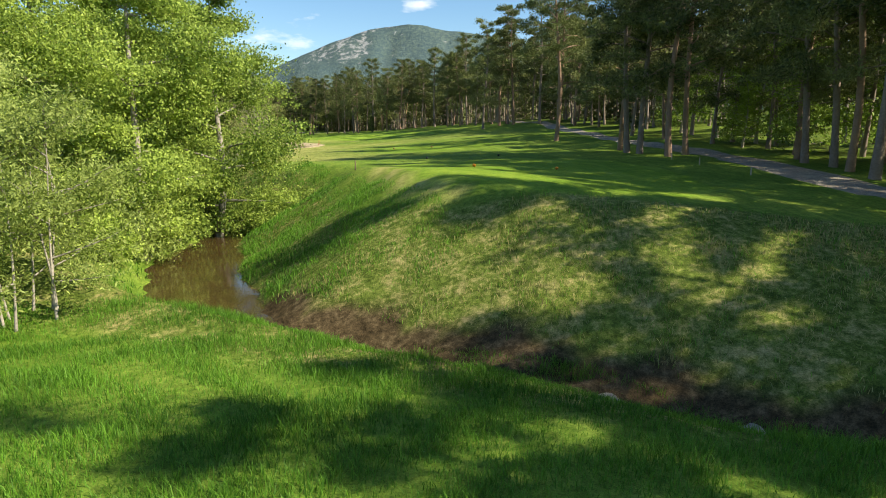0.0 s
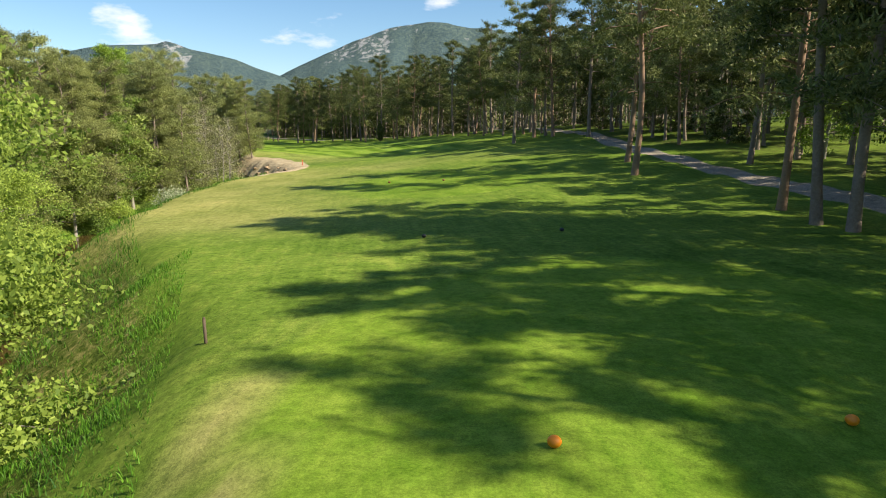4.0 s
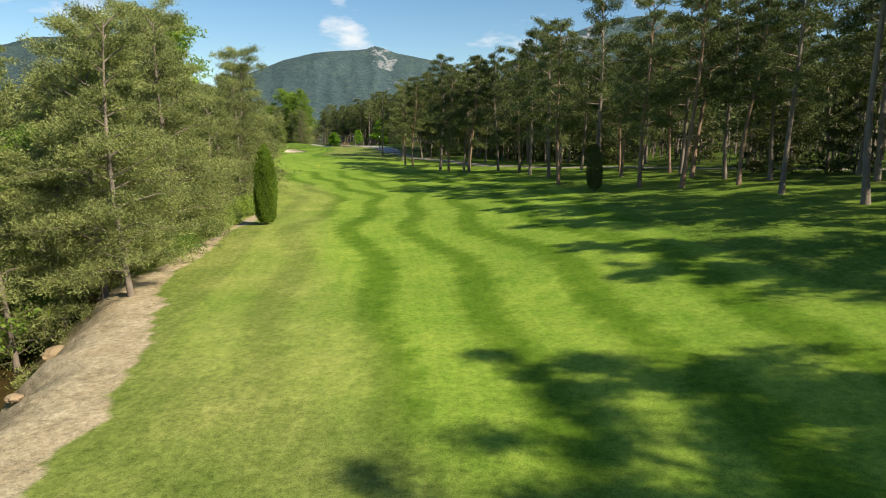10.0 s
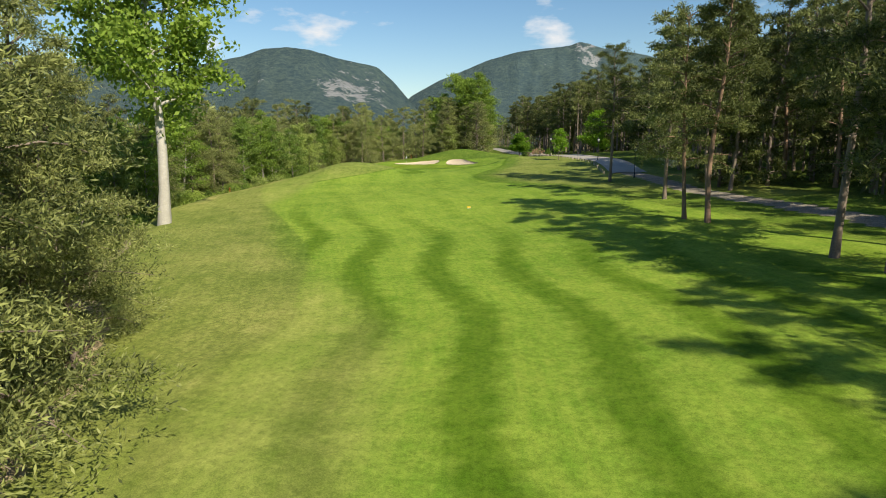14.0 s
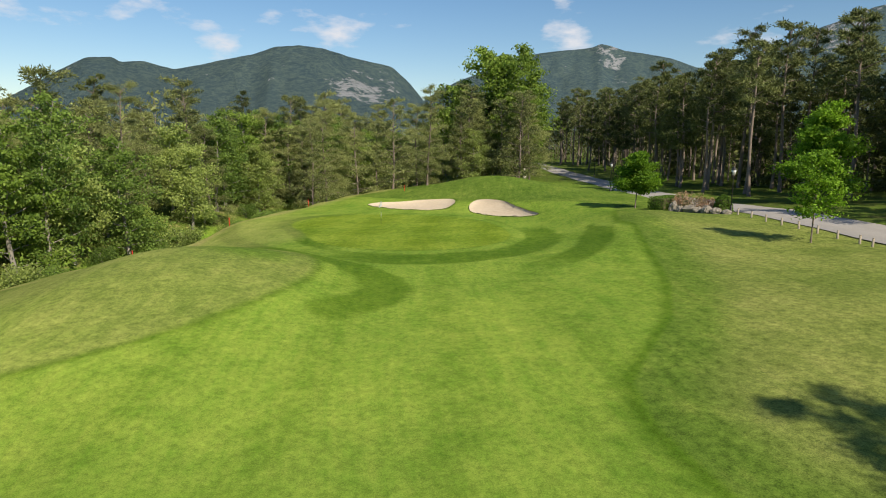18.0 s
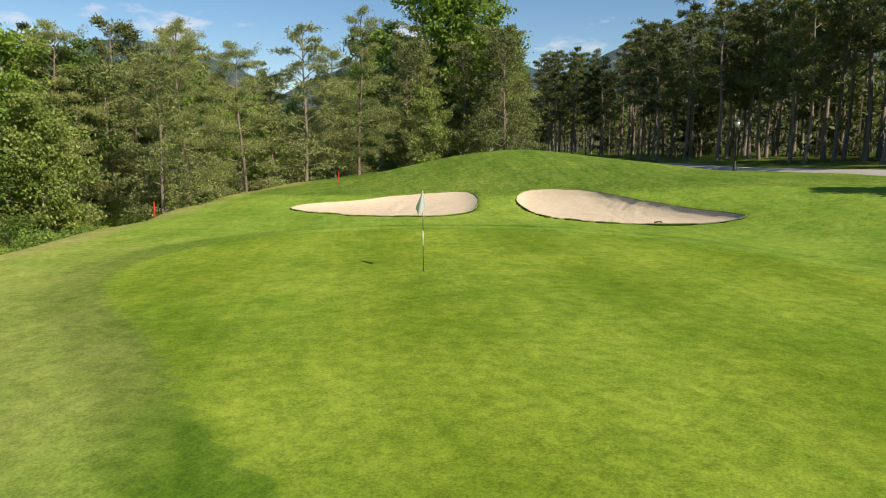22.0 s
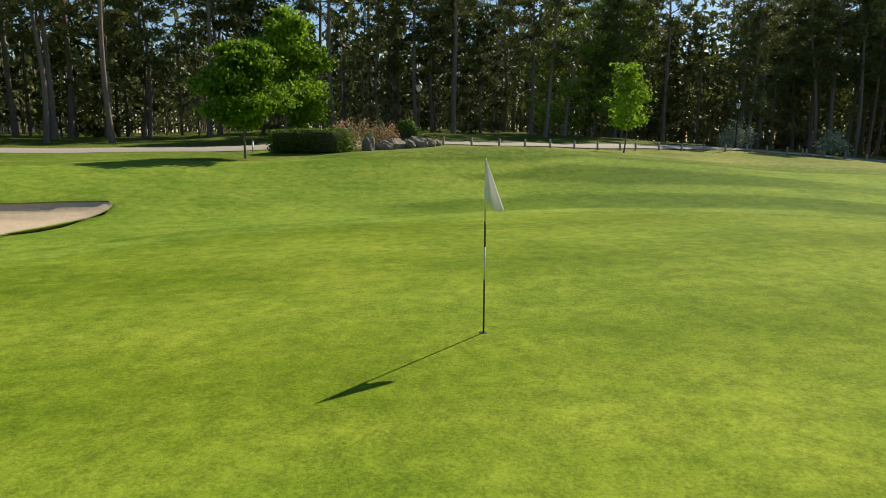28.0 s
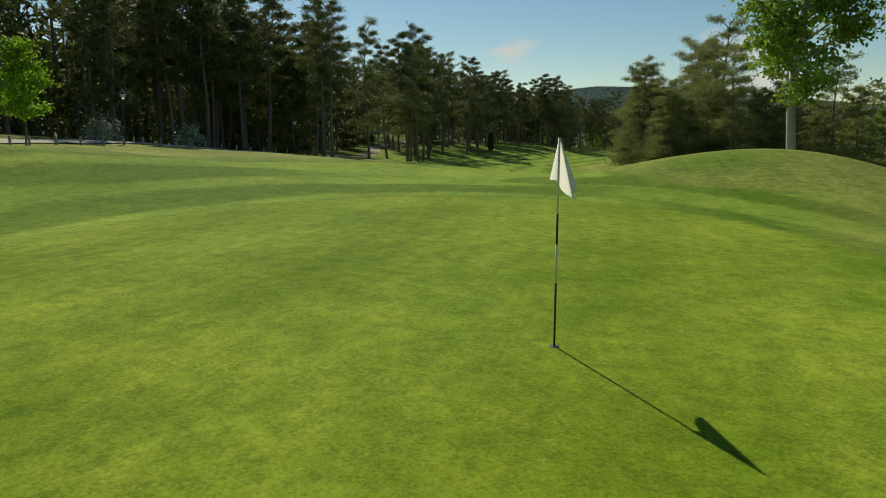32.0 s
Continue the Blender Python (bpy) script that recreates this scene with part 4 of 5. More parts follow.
LEAFY = [broadleaf(70 + k, h, 0.12, r, 400, 18, (BROAD, WILLOW, POPLAR)[k % 3], BARK_GREY, "leafy streamside tree with a rounded green crown", size=0.25) for k, (h, r) in enumerate(((12, 3.6), (10, 3.4), (13, 3.9)))]
SHRUBS = [shrub(90 + k, 3.4, 2.6, 200, 20, (BROAD, WILLOW, ALDER)[k], "dense leafy bush on the stream bank", size=0.17) for k in range(3)]
ALDERS = [broadleaf(101 + k, 16 + k, 0.06, 5.6, 1500, 42, ALDER, BARK_GREY, "tall alder with bright fresh leaves leaning over the stream", size=0.16, low=-0.05, spread=0.34, name="alder_tree") for k in range(2)]
WILLOWS = broadleaf(111, 6.6, 0.22, 3.0, 900, 26, WILLOW, BARK_GREY, "grey-green willow bush with many thin stems", size=0.15, stems=7, name="willow_tree", wide=0.3, spread=0.3)
POPLARS = [broadleaf(121 + k, 22, 0.26, 6.6, 620, 20, POPLAR, BARK_PALE, "tall poplar with pale bark and bright leaves", size=0.46, name="poplar_tree", low=0.6, thick=1.0, spread=0.55) for k in range(2)]
DEAD = broadleaf(131, 9, 0.1, 2.6, 420, 6, TWIGGY, TWIG, "half-bare tree with pale dead twigs on the bank", size=0.15, stems=3, name="half_dead_tree", thick=0.8)

random.seed(4)
WOOD = "pines of the right-hand wood"
FIRST = ((20, 65.3), (19.6, 60.6), (20.2, 58.7), (21.6, 54.9), (23.7, 57.2), (29.4, 40.5), (30.3, 46.6), (16.2, 83.5), (17.4, 92.3), (18.4, 124), (8, 128), (11.5, 135.2), (14.1, 131.8), (4.8, 164.2), (-7.3, 191), (-14.8, 188.9), (-18.7, 192.1), (-32.2, 213.3), (-44.5, 230.7), (-49.3, 229.4), (-54.9, 234.7), (-57.7, 237.7), (-51.7, 233.7), (-66.9, 245.9), (-68.9, 246.8), (-84.1, 266.8), (-74, 256.5), (30.0, 44.2), (30.6, 37.5), (31.8, 32.5), (33.6, 29.4), (37, 25.6), (33.5, 37), (36.5, 31.5), (29.8, 49.5), (31.5, 54), (34.5, 9.5), (32, 18), (31.5, 13.8), (36.5, 16.5), (38.5, 9), (31, 6.5), (26.5, 3), (23.2, 113.2), (31.6, 30), (26.5, 21.5), (37.5, 36), (35.5, 50), (-29, 204), (-24, 199), (36, 43), (-80, 281), (-76, 276), (-72, 271), (-84, 286.5), (38.5, 13.5), (42.5, 18))
standing = []
for k, (x, y) in enumerate(FIRST):
    put(NEAR[k % 4], x, y, scale=random.uniform(0.98, 1.12) * (1.2 if y < 60 else 1.13 if y < 150 else 1.0 if y < 238 else 0.86 if y < 262 else 0.72), lean=random.uniform(-2, 2), group=WOOD)
    standing.append((x, y))


def clear(x, y, gap):
    return all((x - a) ** 2 + (y - b) ** 2 > gap * gap for a, b in standing)


def strew(n, xs, ys, ok, protos, gap, lo, hi, group):
    """Stand trees at random where ok(x, y) holds, no closer than gap."""
    x, y = np.array([random.uniform(*xs) for _ in range(n * 60)]), np.array([random.uniform(*ys) for _ in range(n * 60)])
    keep = ok(x, y)
    made = 0
    for a, b in zip(x[keep], y[keep]):
        if made < n and clear(a, b, gap):
            put(random.choice(protos), a, b, scale=random.uniform(lo, hi), lean=random.uniform(-2.5, 2.5), group=group)
            standing.append((a, b))
            made += 1


def off_road(x, y):
    return (np.abs(rod(CART, x, y)) > 3.2) & (np.abs(rod(ROAD, x, y)) > 4)


def right_wood(lo, hi):
    return lambda x, y: (rod(LINE, x, y) > lo) & (rod(LINE, x, y) < hi) & off_road(x, y) & ~((y > 250) & (rod(ROAD, x, y) < 0))


# the wood on the right: its edge, then deeper rows, then its depth
strew(8, (34, 56), (-14, 52), lambda x, y: off_road(x, y) & (x > 24 + np.abs(y - 14) * 0.1), NEAR, 3.4, 0.95, 1.15, WOOD)
strew(42, (-95, 45), (50, 272), lambda x, y: right_wood(22, 36)(x, y) & ((rod(LINE, x, y) > 25) | (y < 110)), NEAR, 3.3, 0.88, 1.08, WOOD)
strew(28, (-60, 75), (50, 215), right_wood(25, 44), MID, 2.7, 0.95, 1.15, WOOD)
strew(62, (-95, 75), (84, 290), right_wood(31, 56), MID, 3.0, 0.9, 1.12, WOOD)
strew(12, (30, 70), (22, 90), right_wood(31, 60), MID, 4.5, 0.9, 1.12, WOOD)
strew(34, (58, 100), (0, 120), lambda x, y: off_road(x, y) & (x > 60 + 0.1 * np.abs(y - 50)), LEAFY, 3.0, 0.9, 1.3, "leafy trees in the right-hand wood")
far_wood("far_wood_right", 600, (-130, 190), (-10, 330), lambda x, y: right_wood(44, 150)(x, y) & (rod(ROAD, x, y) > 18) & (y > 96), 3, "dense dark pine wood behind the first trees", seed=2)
far_wood("understorey_right", 300, (-130, 150), (0, 300), lambda x, y: right_wood(36, 75)(x, y) & (rod(ROAD, x, y) > 14) & (y > 100), 3, "dark young pines under the tall wood", 0.35, 0.8, seed=12, low=True, mat=PINE_SHADE_DARK)
# beyond the road by the green
strew(26, (-200, -55), (262, 410), lambda x, y: (rod(ROAD, x, y) > 15) & (rod(ROAD, x, y) < 26) & (np.hypot(x + 109.7, y - 315.8) > 7), SHADY, 2.2, 0.8, 1.1, "pines beyond the road")
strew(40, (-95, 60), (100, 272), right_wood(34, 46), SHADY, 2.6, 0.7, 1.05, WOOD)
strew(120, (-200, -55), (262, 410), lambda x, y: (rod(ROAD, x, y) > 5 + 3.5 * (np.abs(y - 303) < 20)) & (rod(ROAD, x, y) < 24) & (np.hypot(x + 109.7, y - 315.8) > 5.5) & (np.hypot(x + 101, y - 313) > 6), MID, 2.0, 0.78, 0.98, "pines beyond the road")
far_wood("understorey_road", 620, (-260, 20), (240, 470), lambda x, y: (rod(ROAD, x, y) > 21) & (rod(ROAD, x, y) < 62) & (rod(LINE, x, y) > 30), 3, "dark young pines under the wood beyond the road", 0.38, 0.72, seed=13, low=True, mat=PINE_SHADE_DARK)
far_wood("far_wood_east", 250, (-60, 170), (190, 470), lambda x, y: (rod(ROAD, x, y) > 70) & (rod(LINE, x, y) > 55), 3, "depth of the pine wood to the east", 0.8, 1.1, seed=14, low=True, mat=PINE_HALF_SHADE)
far_wood("far_wood_road", 600, (-330, 40), (250, 520), lambda x, y: (rod(ROAD, x, y) > 14) & (rod(ROAD, x, y) < 110) & (rod(LINE, x, y) > 30), 3, "dense pine wood beyond the road", 0.65, 0.88, seed=3, low=True, mat=PINE_SHADE_DARK)

far_wood("far_wood_screen", 300, (-80, 40), (296, 410), lambda x, y: (rod(ROAD, x, y) > 26) & (rod(LINE, x, y) > 40), 3, "close dark wood behind the pines of the road", 0.8, 1.0, seed=23, low=True, mat=PINE_SHADE_DARK)

BANK = "trees of the left bank"
HUMP = lambda x, y: oval(x, y, -149.5, 322.5, 25, 13, 160) > 1


def left_wood(lo, hi, y0):
    return lambda x, y: (rod(STREAM, x, y) < -lo) & (rod(STREAM, x, y) > -hi) & (y > y0)


# both banks upstream, where the wood stands right up to the fairway
strew(28, (-125, -40), (145, 250), lambda x, y: (rod(STREAM, x, y) > 0.2) & (rod(STREAM, x, y) < 6.4 - 2.0 * smooth(192, 204, y)) & (y > 147) & (y < 208), FINE, 2.4, 0.8, 1.08, BANK)
strew(22, (-60, -25), (76, 130), lambda x, y: left_wood(2.6, 9, 76)(x, y) & (y < 109), FINE + FINE + LEAFY[:2], 2.2, 0.85, 1.1, BANK)
strew(16, (-190, -120), (240, 345), left_wood(2.0, 8, 200), FINE, 2.4, 0.6, 0.9, BANK)
strew(24, (-190, -120), (236, 340), left_wood(0.8, 9, 200), LEAFY, 2.0, 0.75, 1.05, BANK)
strew(30, (-185, -125), (240, 335), left_wood(-2.2, 4, 200), SHRUBS, 1.5, 0.7, 1.2, "bushes along the stream")
strew(46, (-190, -20), (75, 345), lambda x, y: left_wood(2.2, 8, 78)(x, y) & ((y < 107) | ((y > 133) & (y < 168)) | (y > 225)), LEAFY, 2.2, 0.8, 1.1, BANK)
strew(78, (-225, -28), (60, 390), left_wood(5, 16, 60), BUSHY, 2.5, 0.85, 1.15, BANK)
strew(30, (-225, -28), (60, 390), left_wood(9, 30, 60), MID[::2] + BUSHY[1:2], 3.0, 0.75, 0.95, BANK)
strew(34, (-215, -140), (336, 425), lambda x, y: (rod(ROAD, x, y) < -8) & (rod(STREAM, x, y) > 3) & HUMP(x, y), MID[::2] + BUSHY + LEAFY, 2.4, 0.85, 1.1, "trees behind the green")
for k, (x, y, q) in enumerate(((-165.4, 306.9, 0.70), (-168.8, 312.0, 0.78), (-173.3, 309.5, 0.82), (-169.3, 318.4, 0.86), (-167.6, 324.0, 0.86), (-166.4, 330.5, 0.90), (-163.9, 336.4, 0.90), (-166.7, 341.3, 0.94), (-161.3, 343.1, 0.86), (-157.0, 345.5, 0.82), (-172.5, 325.8, 0.94), (-172.1, 334.5, 0.98), (-169.7, 346.0, 0.98), (-175.5, 317.0, 0.90))):
    put((BUSHY[1], FINE[1], BUSHY[0], FINE[0])[k % 4], x, y, scale=q, group="trees behind the green")
    standing.append((x, y))
strew(230, (-225, -28), (62, 360), left_wood(14, 46, 62), BUSHY + SHADY + LEAFY[:2], 3.4, 0.7, 1.02, BANK)
far_wood("far_wood_bank", 600, (-330, -25), (30, 470), left_wood(22, 56, 34), 3, "dense bushy wood close across the stream", 0.6, 0.95, seed=5, low=True)
far_wood("far_wood_left", 1050, (-480, -60), (20, 620), left_wood(46, 260, 30), 3, "mixed woodland across the stream", 0.75, 1.05, seed=7, low=True)
far_wood("far_wood_north", 350, (-330, -130), (345, 560), lambda x, y: (rod(ROAD, x, y) < -7) & (rod(STREAM, x, y) > 2) & HUMP(x, y) & (y > 350), 3, "mixed woodland behind the green", 0.75, 1.0, seed=6)
strew(40, (-50, -26), (88, 150), lambda x, y: (rod(STREAM, x, y) < -1.5) & (rod(STREAM, x, y) > -6), SHRUBS, 1.4, 0.6, 1.1, "bushes along the stream")
strew(50, (-190, -15), (56, 345), lambda x, y: (rod(STREAM, x, y) < -1.6) & (rod(STREAM, x, y) > -6) & (y > 62), SHRUBS, 1.8, 0.6, 1.1, "bushes along the stream")
strew(22, (-175, -45), (155, 330), lambda x, y: (rod(STREAM, x, y) > 1.5) & (rod(STREAM, x, y) < 7.0 - 3.2 * smooth(196, 206, y)) & (y < 300) & ((y < 186) | (y > 214)), SHRUBS, 1.8, 0.5, 0.9, "bushes along the stream")
strew(40, (-100, -45), (150, 184), lambda x, y: (rod(STREAM, x, y) > 4.8) & (rod(STREAM, x, y) < 7.4 + 1.2 * smooth(160, 182, y)), SHRUBS, 1.1, 0.45, 0.8, "bushes along the stream")
for x, y, s in ((-33.0, 119, 1.1), (-34, 123, 1.2), (-36.5, 127, 1.0), (-34.5, 114, 1.0), (-36, 121, 1.2), (-39.5, 131, 1.0), (-35, 117, 1.15), (-37.5, 117, 1.3), (-38, 124, 1.35), (-36, 110.5, 1.2), (-41, 128, 1.3)):
    put(DEAD, x, y, scale=s, group="half-bare trees")

for x, y, k, s in ((-11.6, 43.5, 0, 1.1), (-13.0, 36, 1, 1.0), (-18.0, 49, 1, 1.05), (-16, 29, 0, 0.9), (-25, 58, 0, 0.85), (-21, 40, 0, 1.15), (-33, 67, 1, 0.75), (-19.5, 58, 1, 0.7), (-24.5, 65, 0, 0.7)):
    put(ALDERS[k], x, y, scale=s, group="alders over the stream")
for k, (x, y, s) in enumerate(((-32.9, 108.0, 1.0), (-35.2, 104.1, 0.95), (-38.5, 109.5, 1.05), (-36.8, 98.5, 0.9), (-41, 103.5, 1.0), (-39.5, 115, 1.0), (-43, 119, 1.05), (-36.2, 93, 0.85), (-40.5, 96, 0.95))):
    put(FINE[k % 2], x, y, scale=s, group=BANK)
for k, (x, y, s) in enumerate(((-12.0, 38.2, 1.1), (-11.4, 33.4, 1.0), (-10.8, 28.6, 0.9), (-12.9, 42.5, 1.15), (-13.6, 31.0, 1.2), (-14.5, 36.0, 1.3), (-12.2, 25.0, 0.9))):
    put(SHRUBS[(2, 1, 2, 0)[k % 4]], x, y, scale=s, group="bushes along the stream")
for x, y, s in ((-7.5, 18.9, 1.0), (-10.2, 15.0, 0.9), (-11.5, 21.5, 1.1), (-14, 17, 1.2)):
    put(WILLOWS, x, y, scale=s, group="willow bushes")
put(broadleaf(124, 31, 0.30, 8.5, 900, 22, POPLAR, BARK_PALE, "very tall poplar with a thick pale trunk over the fairway", size=0.5, name="poplar_tree", low=0.5, thick=1.1, spread=0.6), -111.7, 228.1)
put(POPLARS[0], -169, 352.0, scale=1.08)
put(POPLARS[1], -164.5, 352.7, scale=1.05)
put(POPLARS[0], -178.5, 353.5, scale=0.85)
put(POPLARS[1], -160.5, 349.5, scale=0.7)
for k, (x, y, s) in enumerate(((-74, 186, 1.5), (-78.5, 191, 1.5), (-70, 180.5, 1.4), (-83, 196, 1.5), (-87.5, 200.5, 1.5), (-91, 204, 1.4), (-70.8, 198.2, 1.2), (-73.5, 201.8, 1.25), (-67.2, 193.6, 1.15), (-46.5, 153.5, 1.15), (-51, 160, 1.1))):
    put(FINE[(k + 1) % 2], x, y, scale=s, group=BANK)
for x, y, s in ((-86, 302, 1.0), (-82, 298, 1.1), (36, 62, 1.2), (40, 50, 1.3), (34, 78, 1.1), (44, 70, 1.2), (33, 56, 0.8), (38, 43, 1.0), (35, 70, 0.9), (33, 88, 0.9), (37, 98, 1.0), (42, 58, 1.2), (46, 48, 1.2), (32, 66, 0.6)):
    put(LEAFY[2], x, y, scale=s, group="leafy trees in the right-hand wood")

for k, (x, y, s) in enumerate(((-39.5, 225.5, 1.05), (-36.5, 220.0, 1.05), (-33.0, 225.0, 1.05), (-53.0, 240.5, 0.95))):
    put(NEAR[k % 4], x, y, scale=s, group=WOOD)
for k, (x, y, s) in enumerate(((-75.5, 195.0, 1.05), (-79.0, 199.0, 1.05), (-82.5, 203.0, 1.0), (-81.8, 206.0, 1.0), (-84.5, 208.5, 0.95), (-72.0, 191.0, 1.05))):
    put(FINE[k % 2], x, y, scale=s, group=BANK)

# ---- things ----


LIP = grained("lip_turf", (0.090, 0.160, 0.018), (0.250, 0.330, 0.060), 2.0, 0.9, where=coords)


def bunker(name, edge, cx, cy, reach, label):
    """A sheet of raked sand that fills a hollow up to its ragged grass lip."""
    rings, n = 22, 96
    v, f = [], []
    for k in range(n):
        a = 2 * math.pi * k / n
        d = (math.cos(a), math.sin(a))
        lo, hi = 0.1, reach
        for _ in range(30):
            m = (lo + hi) / 2
            if edge(np.array([cx + d[0] * m]), np.array([cy + d[1] * m]))[0] < 1.0:
                lo = m
            else:
                hi = m
        for r in range(rings + 1):
            q = lo * r / rings
            v.append((cx + d[0] * q, cy + d[1] * q, 0))
    v = np.array(v)
    rr = np.tile(np.arange(rings + 1) / rings, n)
    x, y = v[:, 0], v[:, 1]
    rim = height(x, y) + 0.75 * smooth(1.0, 0.90, edge(x, y))
    marks = np.array([noise.fractal(Vector((a * 1.6, b * 1.6, 0.0)), 0.7, 2.0, 4) for a, b in zip(x, y)])
    v[:, 2] = rim + 0.015 - 0.12 * smooth(1.0, 0.9, rr) - 0.36 * (1 - rr**3.0) + 0.05 * marks * (1 - rr**6)
    k = rings + 1
    for i in range(n):
        j = (i + 1) % n
        for r in range(rings):
            f.append((i * k + r, j * k + r, j * k + r + 1, i * k + r + 1))
    me = fast_mesh(name, v, f, SAND, True)
    ob = tagged(new(name, me), label, "bunker", "greenside bunkers", "structure")
    border = v.reshape(n, rings + 1, 3)[:, -1]
    border = np.concatenate([border, border[:1]])
    lip = 0.018 + 0.007 * np.sin(np.arange(n + 1) * 2.1) + 0.012 * np.sin(np.arange(n + 1) * 0.7)
    o = new("grass_lip", fast_mesh("grass_lip", *tube(border + (0, 0, 0.02), lip, 6), LIP, True))
    o.parent = ob
    return ob


bunker("bunker_1", bunker_left, -149.3, 308.9, 9, "pale raked sand bunker in the mound's grass")
bunker("bunker_2", bunker_right, -137.4, 309.7, 10, "curved pale sand bunker with a grass lip")

FX, FY = -138.7, 293
FZ = ground_at(FX, FY)
flag = thing("flagstick", (FX, FY, FZ), "black and white flagstick with a white flag in its hole", "flagstick")
for nm, a, b, mat in (("pole_section", 0.0, 0.67, BLACK), ("pole_section", 0.67, 1.07, WHITE), ("pole_section", 1.07, 1.38, BLACK), ("pole_section", 1.38, 2.13, WHITE)):
    part(nm, bm_lathe([(0.011, a), (0.011, b)], 10), mat, flag, "black band" if mat is BLACK else "white band")
part("cup", bm_lathe([(0.055, -0.02), (0.055, 0.004), (0.045, 0.005)], 16), BLACK, flag, "dark cup in the turf")
bm = bmesh.new()
_rows = []
for i in range(9):
    u = i / 8
    _rows.append([])
    for j in range(13):
        w = j / 12
        a = radians(-35 + 160 * w)
        r = 0.010 + u * (0.185 + 0.05 * math.cos(w * 13.0)) * (0.55 + 0.45 * math.sin(math.pi * min(1, w + 0.15)))
        drop = 0.36 * u + u * (0.04 + 0.20 * math.sin(math.pi * min(1, 1.25 * w)))
        _rows[i].append(bm.verts.new((r * math.cos(a), r * math.sin(a), 2.11 - drop)))
for i in range(8):
    for j in range(12):
        bm.faces.new((_rows[i][j], _rows[i + 1][j], _rows[i + 1][j + 1], _rows[i][j + 1])).smooth = True
_fl = part("flag", bm, CLOTH, flag, "white cloth flag hanging slack")
_fl.rotation_euler = (0, 0, radians(-133))



def lantern(x, y):
    """A street lantern on a turned iron post."""
    ob = thing("street_lamp", (x, y, ground_at(x, y)), "black iron street lamp with a white lantern", "street lamp", "street lamps along the road")
    part("base", bm_lathe([(0.13, -0.1), (0.13, 0.12), (0.09, 0.2), (0.07, 0.55), (0.05, 0.6)], 10), BLACK, ob)
    part("post", bm_lathe([(0.045, 0.6), (0.035, 2.75), (0.06, 2.8), (0.03, 2.85)], 10), BLACK, ob)
    part("lantern_glass", bm_lathe([(0.10, 2.87), (0.19, 3.22)], 6), OPAL, ob, "white lantern glass")
    part("lantern_roof", bm_lathe([(0.22, 3.22), (0.22, 3.25), (0.10, 3.38), (0.05, 3.40), (0.06, 3.46), (0.01, 3.50)], 6), BLACK, ob)
    for k in range(6):
        a = math.pi / 3 * k
        part("lantern_rib", bm_box((0.014, 0.014, 0.37), (0.147 * math.cos(a), 0.147 * math.sin(a), 3.045), rot=(0, 0, 0)), BLACK, ob)
    return ob


for x, y in ((-133, 325.7), (-113.2, 304.8), (-95.7, 288.1), (-151.7, 358.3), (-82.5, 270)):
    lantern(x, y)


def post_at(x, y, high=0.62, name="bollard", mat=POST, label="short weathered wooden post beside the road", group="posts along the road", r=0.085):
    ob = tagged(new(name), label, "post", group)
    ob.matrix_basis = pose(x, y, ground_at(x, y), random.uniform(-3, 3), random.uniform(-3, 3), random.uniform(0, 90))
    part("shaft", bm_lathe([(r * 1.05, -0.25), (r, 0.05), (r * 0.97, high - 0.05)], 9), mat, ob)
    part("cap", bm_lathe([(r * 0.97, high - 0.05), (r * 0.8, high - 0.01), (r * 0.3, high)], 9), mat, ob)
    return ob


_pts = ROAD[:6]
_side = []
for a, b in zip(_pts, _pts[1:]):
    n = math.hypot(*(b - a))
    t = (b - a) / n
    k = 0.0
    while k < n:
        q = a + t * k + np.array((-t[1], t[0])) * 3.3
        if 270 < q[1] < 304:
            _side.append(q)
        k += 1.75
for q in _side:
    post_at(*q, 0.5, r=0.065)
for x, y in ((-119.3, 311.1), (-118.9, 309.9)):
    post_at(x, y, 0.55, mat=WHITE, label="short white post by the hedge", group="white posts", r=0.045)


def stake(x, y, mat=RED, label="thin red hazard stake in the bank", high=0.85):
    ob = thing("hazard_stake", (x, y, ground_at(x, y)), label, "stake", "red hazard stakes", random.uniform(0, 90))
    part("stake_body", bm_box((0.06, 0.06, high + 0.2), (0, 0, high / 2 - 0.1), 0.008), mat, ob)
    part("stake_tip", bm_lathe([(0.035, high), (0.004, high + 0.05)], 4), mat, ob)


for x, y in ((-23.3, 124.8), (-66.6, 195.2), (-146.2, 274.8), (-153.4, 287.3), (-162.0, 303.5), (-160.1, 318.6), (-131, 248), (-88.0, 209)):
    stake(x, y)


def tee_marker(x, y, mat, label):
    z = ground_at(x, y)
    ob = thing("tee_marker", (x, y, z), label, "tee marker", "tee markers")
    bm = bmesh.new()
    bmesh.ops.create_uvsphere(bm, u_segments=14, v_segments=9, radius=0.11)
    bmesh.ops.scale(bm, vec=(1, 1, 0.85), verts=bm.verts)
    bmesh.ops.translate(bm, vec=(0, 0, 0.09), verts=bm.verts)
    for f in bm.faces:
        f.smooth = True
    part("ball", bm, mat, ob)
    part("spike", bm_lathe([(0.012, -0.12), (0.012, 0.02)], 6), BLACK, ob)


